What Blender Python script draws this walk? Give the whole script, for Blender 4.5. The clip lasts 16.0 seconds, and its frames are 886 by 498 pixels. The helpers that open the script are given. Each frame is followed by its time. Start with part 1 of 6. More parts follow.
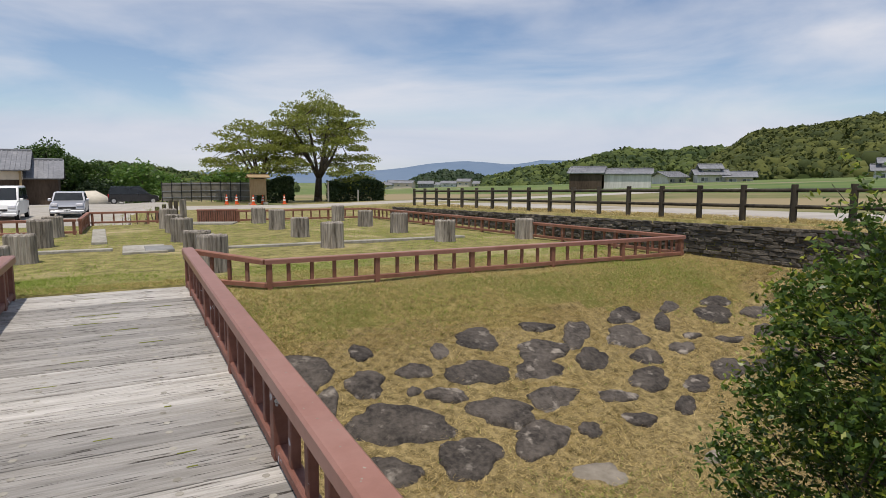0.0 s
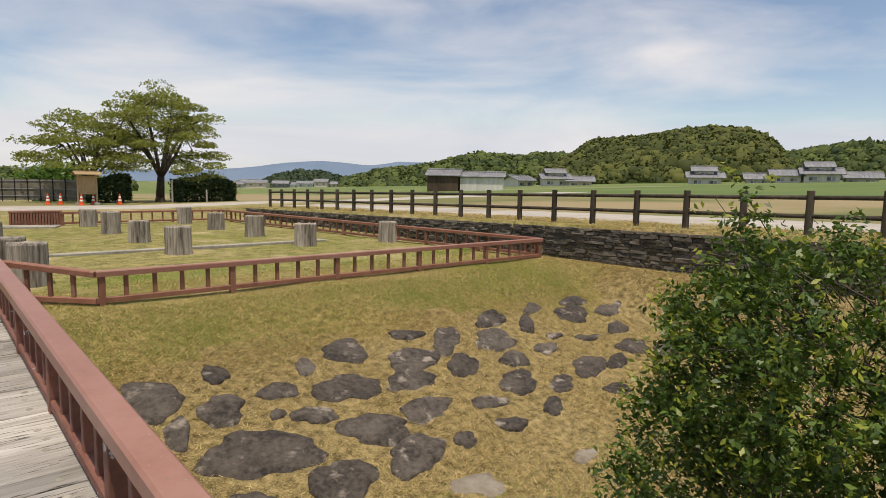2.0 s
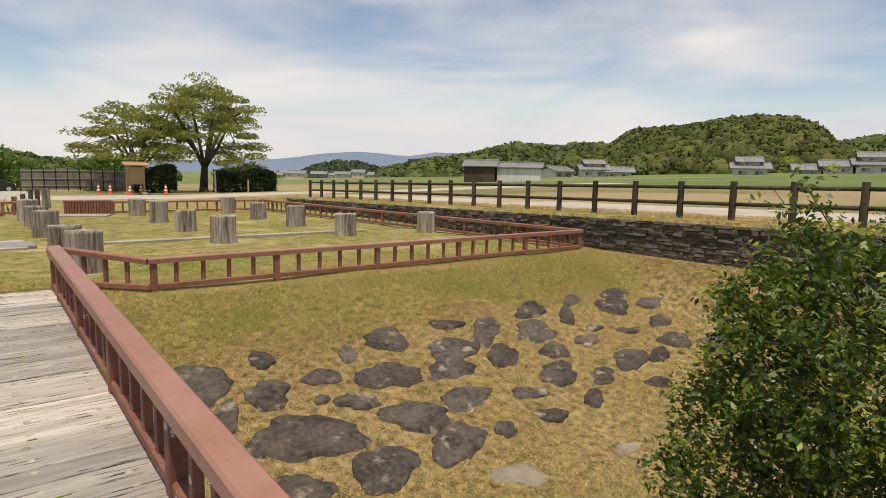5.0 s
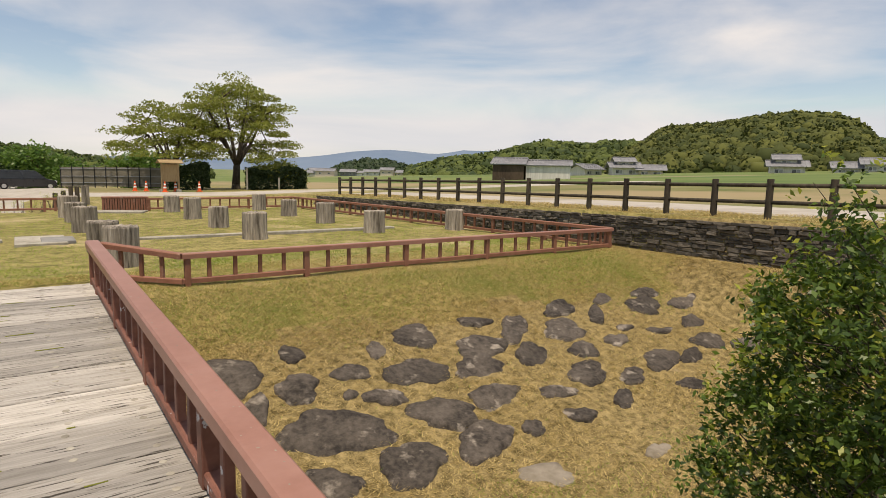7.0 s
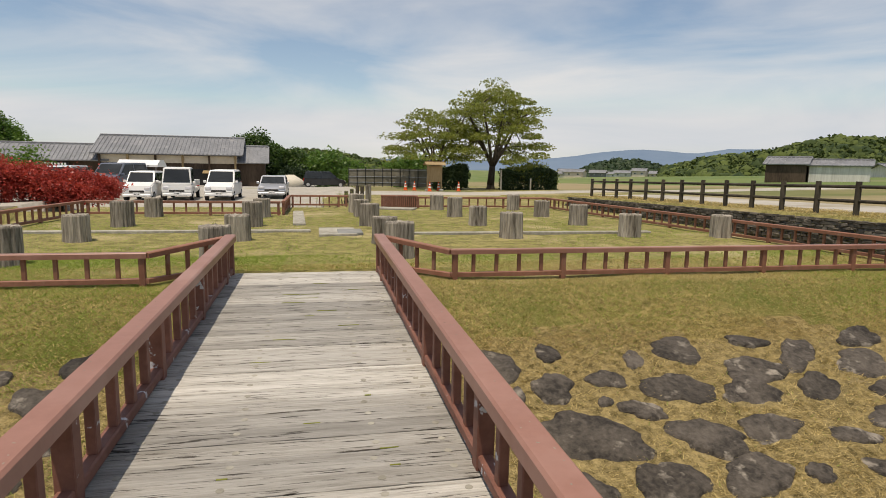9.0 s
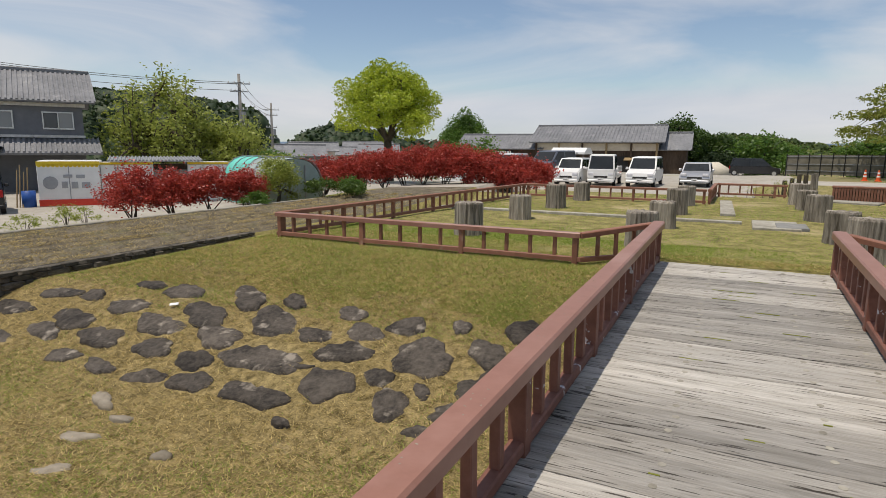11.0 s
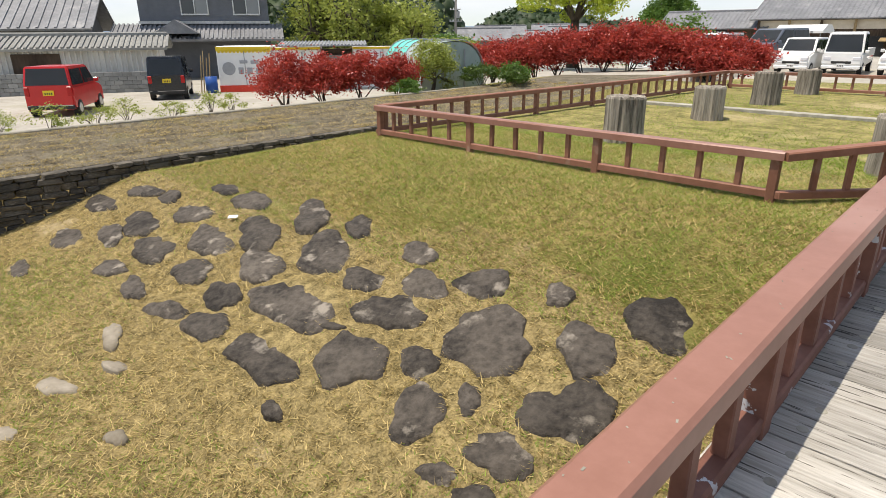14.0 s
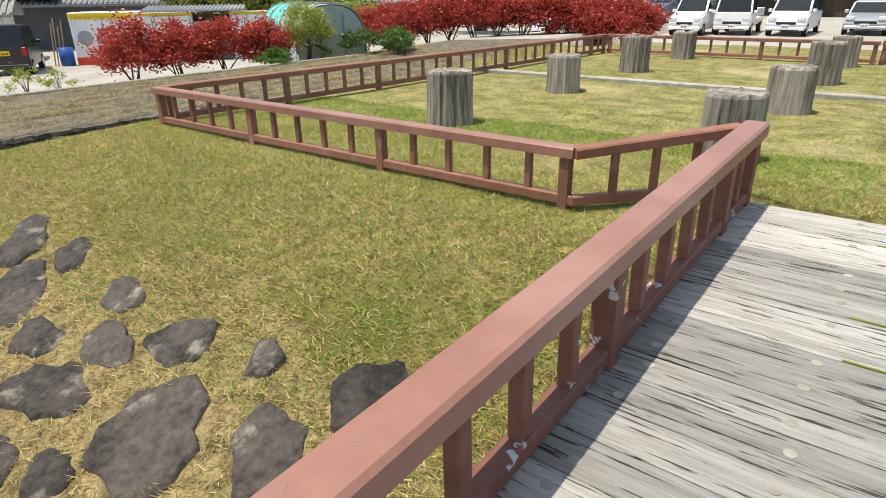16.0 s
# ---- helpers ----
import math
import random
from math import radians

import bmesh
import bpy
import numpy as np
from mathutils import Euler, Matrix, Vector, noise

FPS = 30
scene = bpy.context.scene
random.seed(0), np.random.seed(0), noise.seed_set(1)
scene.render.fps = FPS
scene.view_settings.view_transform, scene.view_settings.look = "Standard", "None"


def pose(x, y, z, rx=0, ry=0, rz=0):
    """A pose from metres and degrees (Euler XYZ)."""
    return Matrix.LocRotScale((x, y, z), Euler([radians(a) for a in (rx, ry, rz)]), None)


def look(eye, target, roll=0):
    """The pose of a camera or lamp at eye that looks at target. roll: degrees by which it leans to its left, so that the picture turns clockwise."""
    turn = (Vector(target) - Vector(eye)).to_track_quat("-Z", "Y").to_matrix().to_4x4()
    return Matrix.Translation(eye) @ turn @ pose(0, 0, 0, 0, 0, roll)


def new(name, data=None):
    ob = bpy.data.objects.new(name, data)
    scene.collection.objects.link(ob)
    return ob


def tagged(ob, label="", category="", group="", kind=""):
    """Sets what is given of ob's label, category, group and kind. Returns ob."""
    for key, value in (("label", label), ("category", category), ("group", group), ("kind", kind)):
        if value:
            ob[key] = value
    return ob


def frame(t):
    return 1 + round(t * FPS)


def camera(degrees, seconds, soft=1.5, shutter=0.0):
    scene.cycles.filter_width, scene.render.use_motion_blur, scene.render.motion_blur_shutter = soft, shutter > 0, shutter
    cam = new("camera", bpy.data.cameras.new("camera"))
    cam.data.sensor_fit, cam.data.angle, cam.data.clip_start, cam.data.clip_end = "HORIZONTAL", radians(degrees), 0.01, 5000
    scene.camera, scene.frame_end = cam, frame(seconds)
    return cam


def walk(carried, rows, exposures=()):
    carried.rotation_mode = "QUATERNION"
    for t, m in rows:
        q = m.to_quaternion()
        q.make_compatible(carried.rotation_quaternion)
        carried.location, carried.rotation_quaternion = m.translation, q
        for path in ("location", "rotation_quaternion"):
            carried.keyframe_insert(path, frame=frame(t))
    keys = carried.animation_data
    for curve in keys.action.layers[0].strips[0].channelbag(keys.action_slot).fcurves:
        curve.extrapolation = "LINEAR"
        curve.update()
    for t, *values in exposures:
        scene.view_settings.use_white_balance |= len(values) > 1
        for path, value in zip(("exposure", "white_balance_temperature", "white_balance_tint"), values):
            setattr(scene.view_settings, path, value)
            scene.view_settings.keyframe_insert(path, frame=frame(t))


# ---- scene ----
cam = camera(73.3, 16.0, soft=0.75)
PATH = [
    (0, (1.232, 1.421, 1.651), (2.164, 3.176, 1.423), 0.2),
    (0.5, (1.32, 1.671, 1.656), (2.444, 3.311, 1.439), 0.5),
    (1, (1.326, 1.725, 1.673), (2.605, 3.247, 1.455), 0.5),
    (1.5, (1.33, 1.756, 1.682), (2.64, 3.252, 1.465), 0.9),
    (2, (1.318, 1.778, 1.685), (2.637, 3.265, 1.465), 1.0),
    (2.5, (1.295, 1.798, 1.68), (2.612, 3.287, 1.457), 0.8),
    (3, (1.281, 1.806, 1.676), (2.586, 3.305, 1.452), 0.9),
    (3.5, (1.263, 1.803, 1.681), (2.552, 3.315, 1.454), 1.0),
    (4, (1.247, 1.795, 1.684), (2.515, 3.324, 1.447), 1.0),
    (6.5, (1.25, 1.817, 1.667), (2.417, 3.42, 1.406), 1.1),
    (7, (1.249, 1.816, 1.665), (2.399, 3.432, 1.404), 1.1),
    (7.5, (1.246, 1.827, 1.671), (2.375, 3.457, 1.407), 1.3),
    (8, (1.213, 1.859, 1.671), (2.24, 3.554, 1.403), 1.2),
    (8.5, (1.157, 1.873, 1.682), (1.905, 3.708, 1.413), 1.1),
    (9, (1.061, 1.859, 1.687), (1.474, 3.797, 1.414), 1.0),
    (9.5, (0.951, 1.802, 1.698), (0.986, 3.782, 1.42), 0.8),
    (10, (0.899, 1.813, 1.635), (0.517, 3.757, 1.365), 0.5),
    (10.2, (0.868, 1.775, 1.647), (0.319, 3.678, 1.372), 0.5),
    (12.3, (0.641, 3.026, 1.572), (-0.335, 4.73, 1.197), 0.2),
    (12.5, (0.565, 3.193, 1.549), (-0.41, 4.897, 1.17), 0.2),
    (13, (0.336, 3.58, 1.518), (-0.689, 5.235, 1.057), 0.2),
    (13.5, (0.336, 4.038, 1.53), (-0.898, 5.495, 0.935), -0.3),
    (14, (0.302, 4.591, 1.482), (-1.015, 5.933, 0.8), -0.4),
    (14.5, (0.384, 5.109, 1.51), (-0.932, 6.417, 0.762), -0.8),
    (15, (0.402, 5.59, 1.479), (-0.907, 6.898, 0.718), -0.6),
    (15.5, (0.456, 6.107, 1.47), (-0.782, 7.474, 0.696), -0.8),
    (16, (0.579, 6.597, 1.474), (-0.545, 8.052, 0.687), -0.8),
]
walk(cam, [(t, look(eye, target, roll)) for t, eye, target, roll in PATH],
     [(0, -0.18, 6600, 15), (1.5, -0.1, 6800, 15), (2.6, 0.02, 7800, 16), (7.5, 0.02, 7800, 16), (9.0, -0.12, 7400, 13), (10.0, -0.25, 6900, 13), (12.5, -0.04, 7000, 13), (13.5, 0.22, 7000, 12), (14.0, 0.36, 7000, 12), (14.5, 0.42, 7000, 11), (15.5, 0.5, 6800, 10), (16.0, 0.46, 6700, 10)])
SUN_FROM = Vector((-0.16, -0.22, 0.95))
world = bpy.data.worlds.new("world")
scene.world = world
world.use_nodes = True
wn, wl = world.node_tree.nodes, world.node_tree.links
wn.clear()
w_out = wn.new("ShaderNodeOutputWorld")
w_bg = wn.new("ShaderNodeBackground")
w_bg.inputs["Strength"].default_value = 0.125
w_sky = wn.new("ShaderNodeTexSky")
w_sky.sky_type = "NISHITA"
w_sky.sun_disc = False
w_sky.sun_elevation = math.asin(SUN_FROM.normalized().z)
w_sky.sun_rotation = math.atan2(SUN_FROM.x, SUN_FROM.y)
w_sky.air_density, w_sky.dust_density, w_sky.ozone_density = 1.0, 0.1, 2.2
# thin streaks of high cloud
w_co = wn.new("ShaderNodeTexCoord")
w_map = wn.new("ShaderNodeMapping")
w_map.inputs["Rotation"].default_value = (0.25, 0.1, radians(30))
w_map.inputs["Scale"].default_value = (1.1, 1.5, 5.5)
w_no = wn.new("ShaderNodeTexNoise")
w_no.inputs["Scale"].default_value = 1.6
w_no.inputs["Detail"].default_value = 7
w_no.inputs["Roughness"].default_value = 0.52
w_no.inputs["Distortion"].default_value = 0.5
w_ramp = wn.new("ShaderNodeValToRGB")
w_ramp.color_ramp.elements[0].position = 0.40
w_ramp.color_ramp.elements[0].color = (0.0, 0.0, 0.0, 1)
w_ramp.color_ramp.elements[1].position = 0.71
w_ramp.color_ramp.elements[1].color = (0.9, 0.9, 0.9, 1)
w_mix = wn.new("ShaderNodeMixRGB")
w_mix.inputs["Color2"].default_value = (6.6, 6.9, 7.3, 1)
wl.new(w_co.outputs["Generated"], w_map.inputs["Vector"])
wl.new(w_map.outputs["Vector"], w_no.inputs["Vector"])
wl.new(w_no.outputs["Fac"], w_ramp.inputs["Fac"])
wl.new(w_ramp.outputs["Color"], w_mix.inputs["Fac"])
# a thin haze keeps the sky near the horizon from going white
w_haze = wn.new("ShaderNodeMixRGB")
w_haze.blend_type = "DARKEN"
w_haze.inputs["Fac"].default_value = 1.0
w_haze.inputs["Color2"].default_value = (4.7, 5.5, 6.5, 1)
wl.new(w_sky.outputs["Color"], w_haze.inputs["Color1"])
wl.new(w_haze.outputs["Color"], w_mix.inputs["Color1"])
wl.new(w_mix.outputs["Color"], w_bg.inputs["Color"])
wl.new(w_bg.outputs["Background"], w_out.inputs["Surface"])
sun = new("sun", bpy.data.lights.new("sun", "SUN"))
sun.data.energy, sun.data.angle, sun.data.color = 4.15, radians(0.6), (1.0, 0.95, 0.86)
sun.matrix_world = look(SUN_FROM * 50, (0, 0, 0))


# ---- materials ----
def mat(name, a, b, scale=6.0, rough=0.8, bump=0.3, fine=0.0, metal=0.0, vary=0.0, island=0.0, stretch=(1, 1, 1),
        spot=None, spot_scale=2.0, spot_at=(0.52, 0.62), spec=0.3, space="Object", dist=0.01):
    """Two colours mixed by noise at two scales, with relief; spot: a third colour in patches; vary, island: change from piece to piece."""
    m = bpy.data.materials.new(name)
    m.use_nodes = True
    n, l = m.node_tree.nodes, m.node_tree.links
    p = n["Principled BSDF"]
    p.inputs["Roughness"].default_value, p.inputs["Metallic"].default_value = rough, metal
    p.inputs["Specular IOR Level"].default_value = spec
    co, mp = n.new("ShaderNodeTexCoord"), n.new("ShaderNodeMapping")
    mp.inputs["Scale"].default_value = stretch
    l.new(co.outputs[space], mp.inputs["Vector"])
    vec = mp.outputs["Vector"]
    if vary:
        oi, sh = n.new("ShaderNodeObjectInfo"), n.new("ShaderNodeVectorMath")
        sh.operation = "MULTIPLY_ADD"
        l.new(oi.outputs["Random"], sh.inputs[0])
        sh.inputs[1].default_value = (37, 53, 19)
        l.new(vec, sh.inputs[2])
        vec = sh.outputs["Vector"]
    n1, n2 = n.new("ShaderNodeTexNoise"), n.new("ShaderNodeTexNoise")
    n1.inputs["Scale"].default_value, n1.inputs["Detail"].default_value, n1.inputs["Roughness"].default_value = scale, 6, 0.65
    n2.inputs["Scale"].default_value, n2.inputs["Detail"].default_value = scale * 0.17, 3
    l.new(vec, n1.inputs["Vector"]), l.new(vec, n2.inputs["Vector"])
    av = n.new("ShaderNodeMath")
    av.operation = "MULTIPLY_ADD"
    av.inputs[1].default_value = 0.55
    l.new(n1.outputs["Fac"], av.inputs[0])
    half = n.new("ShaderNodeMath")
    half.operation = "MULTIPLY"
    half.inputs[1].default_value = 0.45
    l.new(n2.outputs["Fac"], half.inputs[0]), l.new(half.outputs[0], av.inputs[2])
    rp = n.new("ShaderNodeValToRGB")
    rp.color_ramp.elements[0].position, rp.color_ramp.elements[0].color = 0.38, (*a, 1)
    rp.color_ramp.elements[1].position, rp.color_ramp.elements[1].color = 0.62, (*b, 1)
    l.new(av.outputs[0], rp.inputs["Fac"])
    col = rp.outputs["Color"]
    if spot:
        n3, r3, mx = n.new("ShaderNodeTexNoise"), n.new("ShaderNodeMapRange"), n.new("ShaderNodeMixRGB")
        n3.inputs["Scale"].default_value, n3.inputs["Detail"].default_value = spot_scale, 5
        n3.inputs["Roughness"].default_value = 0.6
        l.new(vec, n3.inputs["Vector"]), l.new(n3.outputs["Fac"], r3.inputs["Value"])
        r3.inputs["From Min"].default_value, r3.inputs["From Max"].default_value = spot_at
        l.new(r3.outputs["Result"], mx.inputs["Fac"]), l.new(col, mx.inputs["Color1"])
        mx.inputs["Color2"].default_value = (*spot, 1)
        col = mx.outputs["Color"]
    for amount, kind in ((vary, "o"), (island, "i")):
        if amount:
            src = n.new("ShaderNodeObjectInfo").outputs["Random"] if kind == "o" else n.new("ShaderNodeNewGeometry").outputs["Random Per Island"]
            r, hs = n.new("ShaderNodeMapRange"), n.new("ShaderNodeHueSaturation")
            r.inputs["To Min"].default_value, r.inputs["To Max"].default_value = 1 - amount, 1 + amount
            l.new(src, r.inputs["Value"]), l.new(r.outputs["Result"], hs.inputs["Value"]), l.new(col, hs.inputs["Color"])
            col = hs.outputs["Color"]
    l.new(col, p.inputs["Base Color"])
    if bump:
        bp = n.new("ShaderNodeBump")
        bp.inputs["Strength"].default_value, bp.inputs["Distance"].default_value = bump, dist
        l.new(n1.outputs["Fac"], bp.inputs["Height"]), l.new(bp.outputs["Normal"], p.inputs["Normal"])
    return m


def leaf_mat(name, a, b, back, rough=0.45, through_light=0.35):
    """Leaves: a colour per leaf between a and b, a little light let through."""
    m = bpy.data.materials.new(name)
    m.use_nodes = True
    n, l = m.node_tree.nodes, m.node_tree.links
    p, out = n["Principled BSDF"], n["Material Output"]
    p.inputs["Roughness"].default_value = rough
    p.inputs["Specular IOR Level"].default_value = 0.35
    g, rp = n.new("ShaderNodeNewGeometry"), n.new("ShaderNodeValToRGB")
    rp.color_ramp.elements[0].color, rp.color_ramp.elements[1].color = (*a, 1), (*b, 1)
    l.new(g.outputs["Random Per Island"], rp.inputs["Fac"]), l.new(rp.outputs["Color"], p.inputs["Base Color"])
    tr, mx = n.new("ShaderNodeBsdfTranslucent"), n.new("ShaderNodeMixShader")
    tr.inputs["Color"].default_value = (*back, 1)
    mx.inputs["Fac"].default_value = through_light
    l.new(p.outputs["BSDF"], mx.inputs[1]), l.new(tr.outputs["BSDF"], mx.inputs[2]), l.new(mx.outputs["Shader"], out.inputs["Surface"])
    return m


def glass_mat(name, tint):
    m = bpy.data.materials.new(name)
    m.use_nodes = True
    p = m.node_tree.nodes["Principled BSDF"]
    p.inputs["Base Color"].default_value = (*tint, 1)
    p.inputs["Roughness"].default_value, p.inputs["Specular IOR Level"].default_value = 0.06, 0.6
    return m


M_LAWN = mat("lawn", (0.095, 0.078, 0.02), (0.38, 0.30, 0.11), 60, 0.95, 0.8, spot=(0.12, 0.135, 0.025), spot_scale=0.45, spot_at=(0.48, 0.64), dist=0.03)
M_DRY = mat("dry_bank", (0.085, 0.064, 0.022), (0.42, 0.325, 0.145), 60, 0.95, 0.8, spot=(0.46, 0.37, 0.22), spot_scale=1.3, spot_at=(0.62, 0.76), dist=0.03)
M_YARD = mat("yard_lawn", (0.10, 0.095, 0.025), (0.34, 0.29, 0.11), 18, 0.95, 0.6, spot=(0.42, 0.34, 0.19), spot_scale=0.35, spot_at=(0.55, 0.68), dist=0.03)
M_SOIL = mat("soil", (0.075, 0.062, 0.042), (0.21, 0.182, 0.13), 14, 0.95, 0.8, dist=0.05, spot=(0.17, 0.17, 0.08), spot_scale=1.0, spot_at=(0.55, 0.8))
M_GRAVEL = mat("gravel", (0.30, 0.28, 0.235), (0.42, 0.39, 0.34), 4, 0.95, 0.4, spot=(0.3, 0.29, 0.18), spot_scale=0.12, spot_at=(0.56, 0.7))
M_ROAD = mat("road", (0.33, 0.305, 0.265), (0.45, 0.42, 0.365), 1.5, 0.95, 0.2, spot=(0.28, 0.245, 0.175), spot_scale=0.3, spot_at=(0.56, 0.72))
M_FIELD = mat("field", (0.09, 0.115, 0.028), (0.20, 0.18, 0.07), 0.5, 0.95, 0.3, spot=(0.27, 0.215, 0.115), spot_scale=0.04, spot_at=(0.40, 0.54))
M_FAR = mat("far_field", (0.075, 0.13, 0.03), (0.17, 0.2, 0.06), 0.05, 0.95, 0.0, spot=(0.24, 0.21, 0.12), spot_scale=0.012, spot_at=(0.55, 0.62))
M_STONE = mat("dark_stone", (0.026, 0.022, 0.018), (0.115, 0.098, 0.08), 16, 0.85, 1.0, vary=0.25, dist=0.035, spot=(0.27, 0.238, 0.195), spot_scale=4.2, spot_at=(0.58, 0.68))
M_PALE = mat("pale_stone", (0.17, 0.145, 0.105), (0.30, 0.265, 0.21), 7, 0.9, 0.8, vary=0.15, dist=0.02)
M_WALL = mat("wall_stone", (0.055, 0.048, 0.038), (0.15, 0.132, 0.105), 8, 0.9, 1.0, vary=0.35, dist=0.02, spot=(0.22, 0.2, 0.16), spot_scale=3.0, spot_at=(0.6, 0.72))
M_GAP = mat("wall_joint", (0.03, 0.027, 0.022), (0.06, 0.052, 0.04), 9, 0.95, 0.5)
M_RED = mat("red_rail_paint", (0.255, 0.122, 0.088), (0.30, 0.148, 0.110), 14, 0.42, 0.15, spot=(0.34, 0.19, 0.15), spot_scale=1.2, spot_at=(0.52, 0.8), dist=0.003, spec=0.35)
M_REDWORN = mat("worn_red_paint", (0.16, 0.066, 0.046), (0.24, 0.108, 0.078), 10, 0.6, 0.3, vary=0.15, spot=(0.52, 0.52, 0.54), spot_scale=5.5, spot_at=(0.645, 0.66), dist=0.004)
M_BROWN = mat("brown_fence_paint", (0.2, 0.088, 0.055), (0.28, 0.13, 0.086), 9, 0.6, 0.3, vary=0.12, spot=(0.3, 0.2, 0.15), spot_scale=4, spot_at=(0.6, 0.75), dist=0.004)
M_PLANK = mat("weathered_plank", (0.26, 0.244, 0.212), (0.46, 0.44, 0.40), 3.4, 0.7, 1.0, vary=0.34, stretch=(1.0, 18, 3), spot=(0.06, 0.052, 0.042), spot_scale=2.6, spot_at=(0.585, 0.625), dist=0.012)
M_STUMP = mat("stump_wood", (0.075, 0.063, 0.048), (0.43, 0.385, 0.32), 3, 0.9, 1.0, vary=0.12, stretch=(7, 7, 0.6), dist=0.03)
M_POSTW = mat("dark_fence_wood", (0.03, 0.025, 0.018), (0.085, 0.07, 0.05), 4, 0.85, 0.8, vary=0.2, stretch=(3, 3, 1), dist=0.01)
M_SLAB = mat("concrete_slab", (0.22, 0.205, 0.165), (0.40, 0.38, 0.32), 8, 0.9, 0.4, vary=0.1)
M_BARK = mat("bark", (0.05, 0.04, 0.03), (0.12, 0.1, 0.075), 6, 0.95, 1.0, stretch=(3, 3, 0.8), dist=0.04)
M_TILE = mat("grey_roof_tile", (0.15, 0.155, 0.165), (0.24, 0.245, 0.255), 3, 0.55, 0.4, spot=(0.32, 0.32, 0.32), spot_scale=0.8, spot_at=(0.58, 0.75))
M_TIMBER = mat("dark_timber", (0.045, 0.03, 0.02), (0.10, 0.07, 0.048), 3, 0.85, 0.4, stretch=(2, 2, 0.4))
M_PLASTER = mat("cream_plaster", (0.55, 0.48, 0.38), (0.66, 0.59, 0.48), 2, 0.9, 0.1)
M_GREYWALL = mat("grey_render", (0.15, 0.157, 0.17), (0.2, 0.207, 0.22), 2, 0.85, 0.1)
M_WHITE = mat("white_paint", (0.72, 0.72, 0.70), (0.82, 0.82, 0.80), 2, 0.35, 0.0)
M_WHITESHEET = mat("weathered_white_sheet", (0.5, 0.48, 0.43), (0.72, 0.7, 0.65), 1.2, 0.7, 0.2, stretch=(3, 3, 0.3))
M_SILVER = mat("silver_paint", (0.42, 0.43, 0.45), (0.5, 0.51, 0.53), 2, 0.3, 0.0, metal=0.5)
M_BLACKCAR = mat("black_paint", (0.012, 0.013, 0.016), (0.02, 0.02, 0.024), 2, 0.2, 0.0, spec=0.6)
M_REDCAR = mat("red_paint", (0.50, 0.015, 0.015), (0.58, 0.02, 0.02), 2, 0.25, 0.0, spec=0.6)
M_BLUECAR = mat("grey_blue_paint", (0.09, 0.11, 0.15), (0.13, 0.15, 0.19), 2, 0.3, 0.0, spec=0.5)
M_RUBBER = mat("tyre_rubber", (0.015, 0.015, 0.015), (0.03, 0.03, 0.03), 8, 0.8, 0.1)
M_CHROME = mat("bright_metal", (0.5, 0.5, 0.5), (0.65, 0.65, 0.65), 8, 0.3, 0.0, metal=0.9)
M_BLACK = mat("black_plastic", (0.015, 0.015, 0.015), (0.03, 0.03, 0.03), 8, 0.5, 0.1)
M_LAMP = mat("lamp_lens", (0.6, 0.6, 0.62), (0.75, 0.75, 0.78), 8, 0.15, 0.0)
M_TAIL = mat("tail_lens", (0.35, 0.01, 0.01), (0.45, 0.02, 0.02), 8, 0.2, 0.0)
M_YELLOW = mat("yellow_paint", (0.75, 0.52, 0.03), (0.82, 0.6, 0.05), 4, 0.5, 0.0)
M_ORANGE = mat("cone_orange", (0.65, 0.09, 0.02), (0.75, 0.12, 0.03), 4, 0.6, 0.0)
M_SIGNRED = mat("sign_red", (0.6, 0.05, 0.03), (0.68, 0.07, 0.04), 4, 0.5, 0.0)
M_PRINT = mat("faded_print", (0.3, 0.31, 0.32), (0.38, 0.39, 0.4), 4, 0.6, 0.0)
M_TAN = mat("tan_wood", (0.26, 0.18, 0.09), (0.38, 0.28, 0.15), 4, 0.8, 0.3, stretch=(2, 2, 0.5))
M_MESHGREY = mat("grey_screen", (0.13, 0.12, 0.09), (0.23, 0.21, 0.17), 1.5, 0.9, 0.2)
M_BLOCK = mat("concrete_block", (0.2, 0.2, 0.19), (0.3, 0.3, 0.28), 3, 0.9, 0.3, vary=0.15)
M_STEEL = mat("galvanised_steel", (0.25, 0.26, 0.27), (0.36, 0.37, 0.38), 5, 0.55, 0.1, metal=0.4)
M_POLE = mat("pole_concrete", (0.2, 0.19, 0.18), (0.28, 0.27, 0.25), 4, 0.85, 0.1)
# the blue of distance haze is mixed into the mountains' own colour
M_MOUNT = mat("haze_tinted_mountain", (0.13, 0.185, 0.26), (0.165, 0.22, 0.29), 0.004, 1.0, 0.0, spec=0.0)
M_HILL = mat("hill_floor", (0.03, 0.045, 0.015), (0.07, 0.08, 0.03), 0.1, 1.0, 0.0, spec=0.0)
M_TEAL = mat("teal_net", (0.1, 0.48, 0.4), (0.16, 0.58, 0.5), 2, 0.7, 0.2)
M_VINYL = mat("greenhouse_film", (0.28, 0.35, 0.33), (0.45, 0.5, 0.48), 1.3, 0.3, 0.3, stretch=(1, 1, 0.5))
M_MOSS = mat("moss", (0.13, 0.15, 0.02), (0.2, 0.22, 0.04), 40, 0.95, 0.8)
M_SAND = mat("sand_heap", (0.5, 0.46, 0.36), (0.6, 0.55, 0.45), 3, 0.95, 0.3)
G_DARK = glass_mat("dark_glass", (0.055, 0.062, 0.068))
G_WIND = glass_mat("window_glass", (0.25, 0.26, 0.26))
L_BUSH = leaf_mat("bush_leaf", (0.018, 0.046, 0.008), (0.10, 0.165, 0.026), (0.14, 0.23, 0.025), 0.42, 0.22)
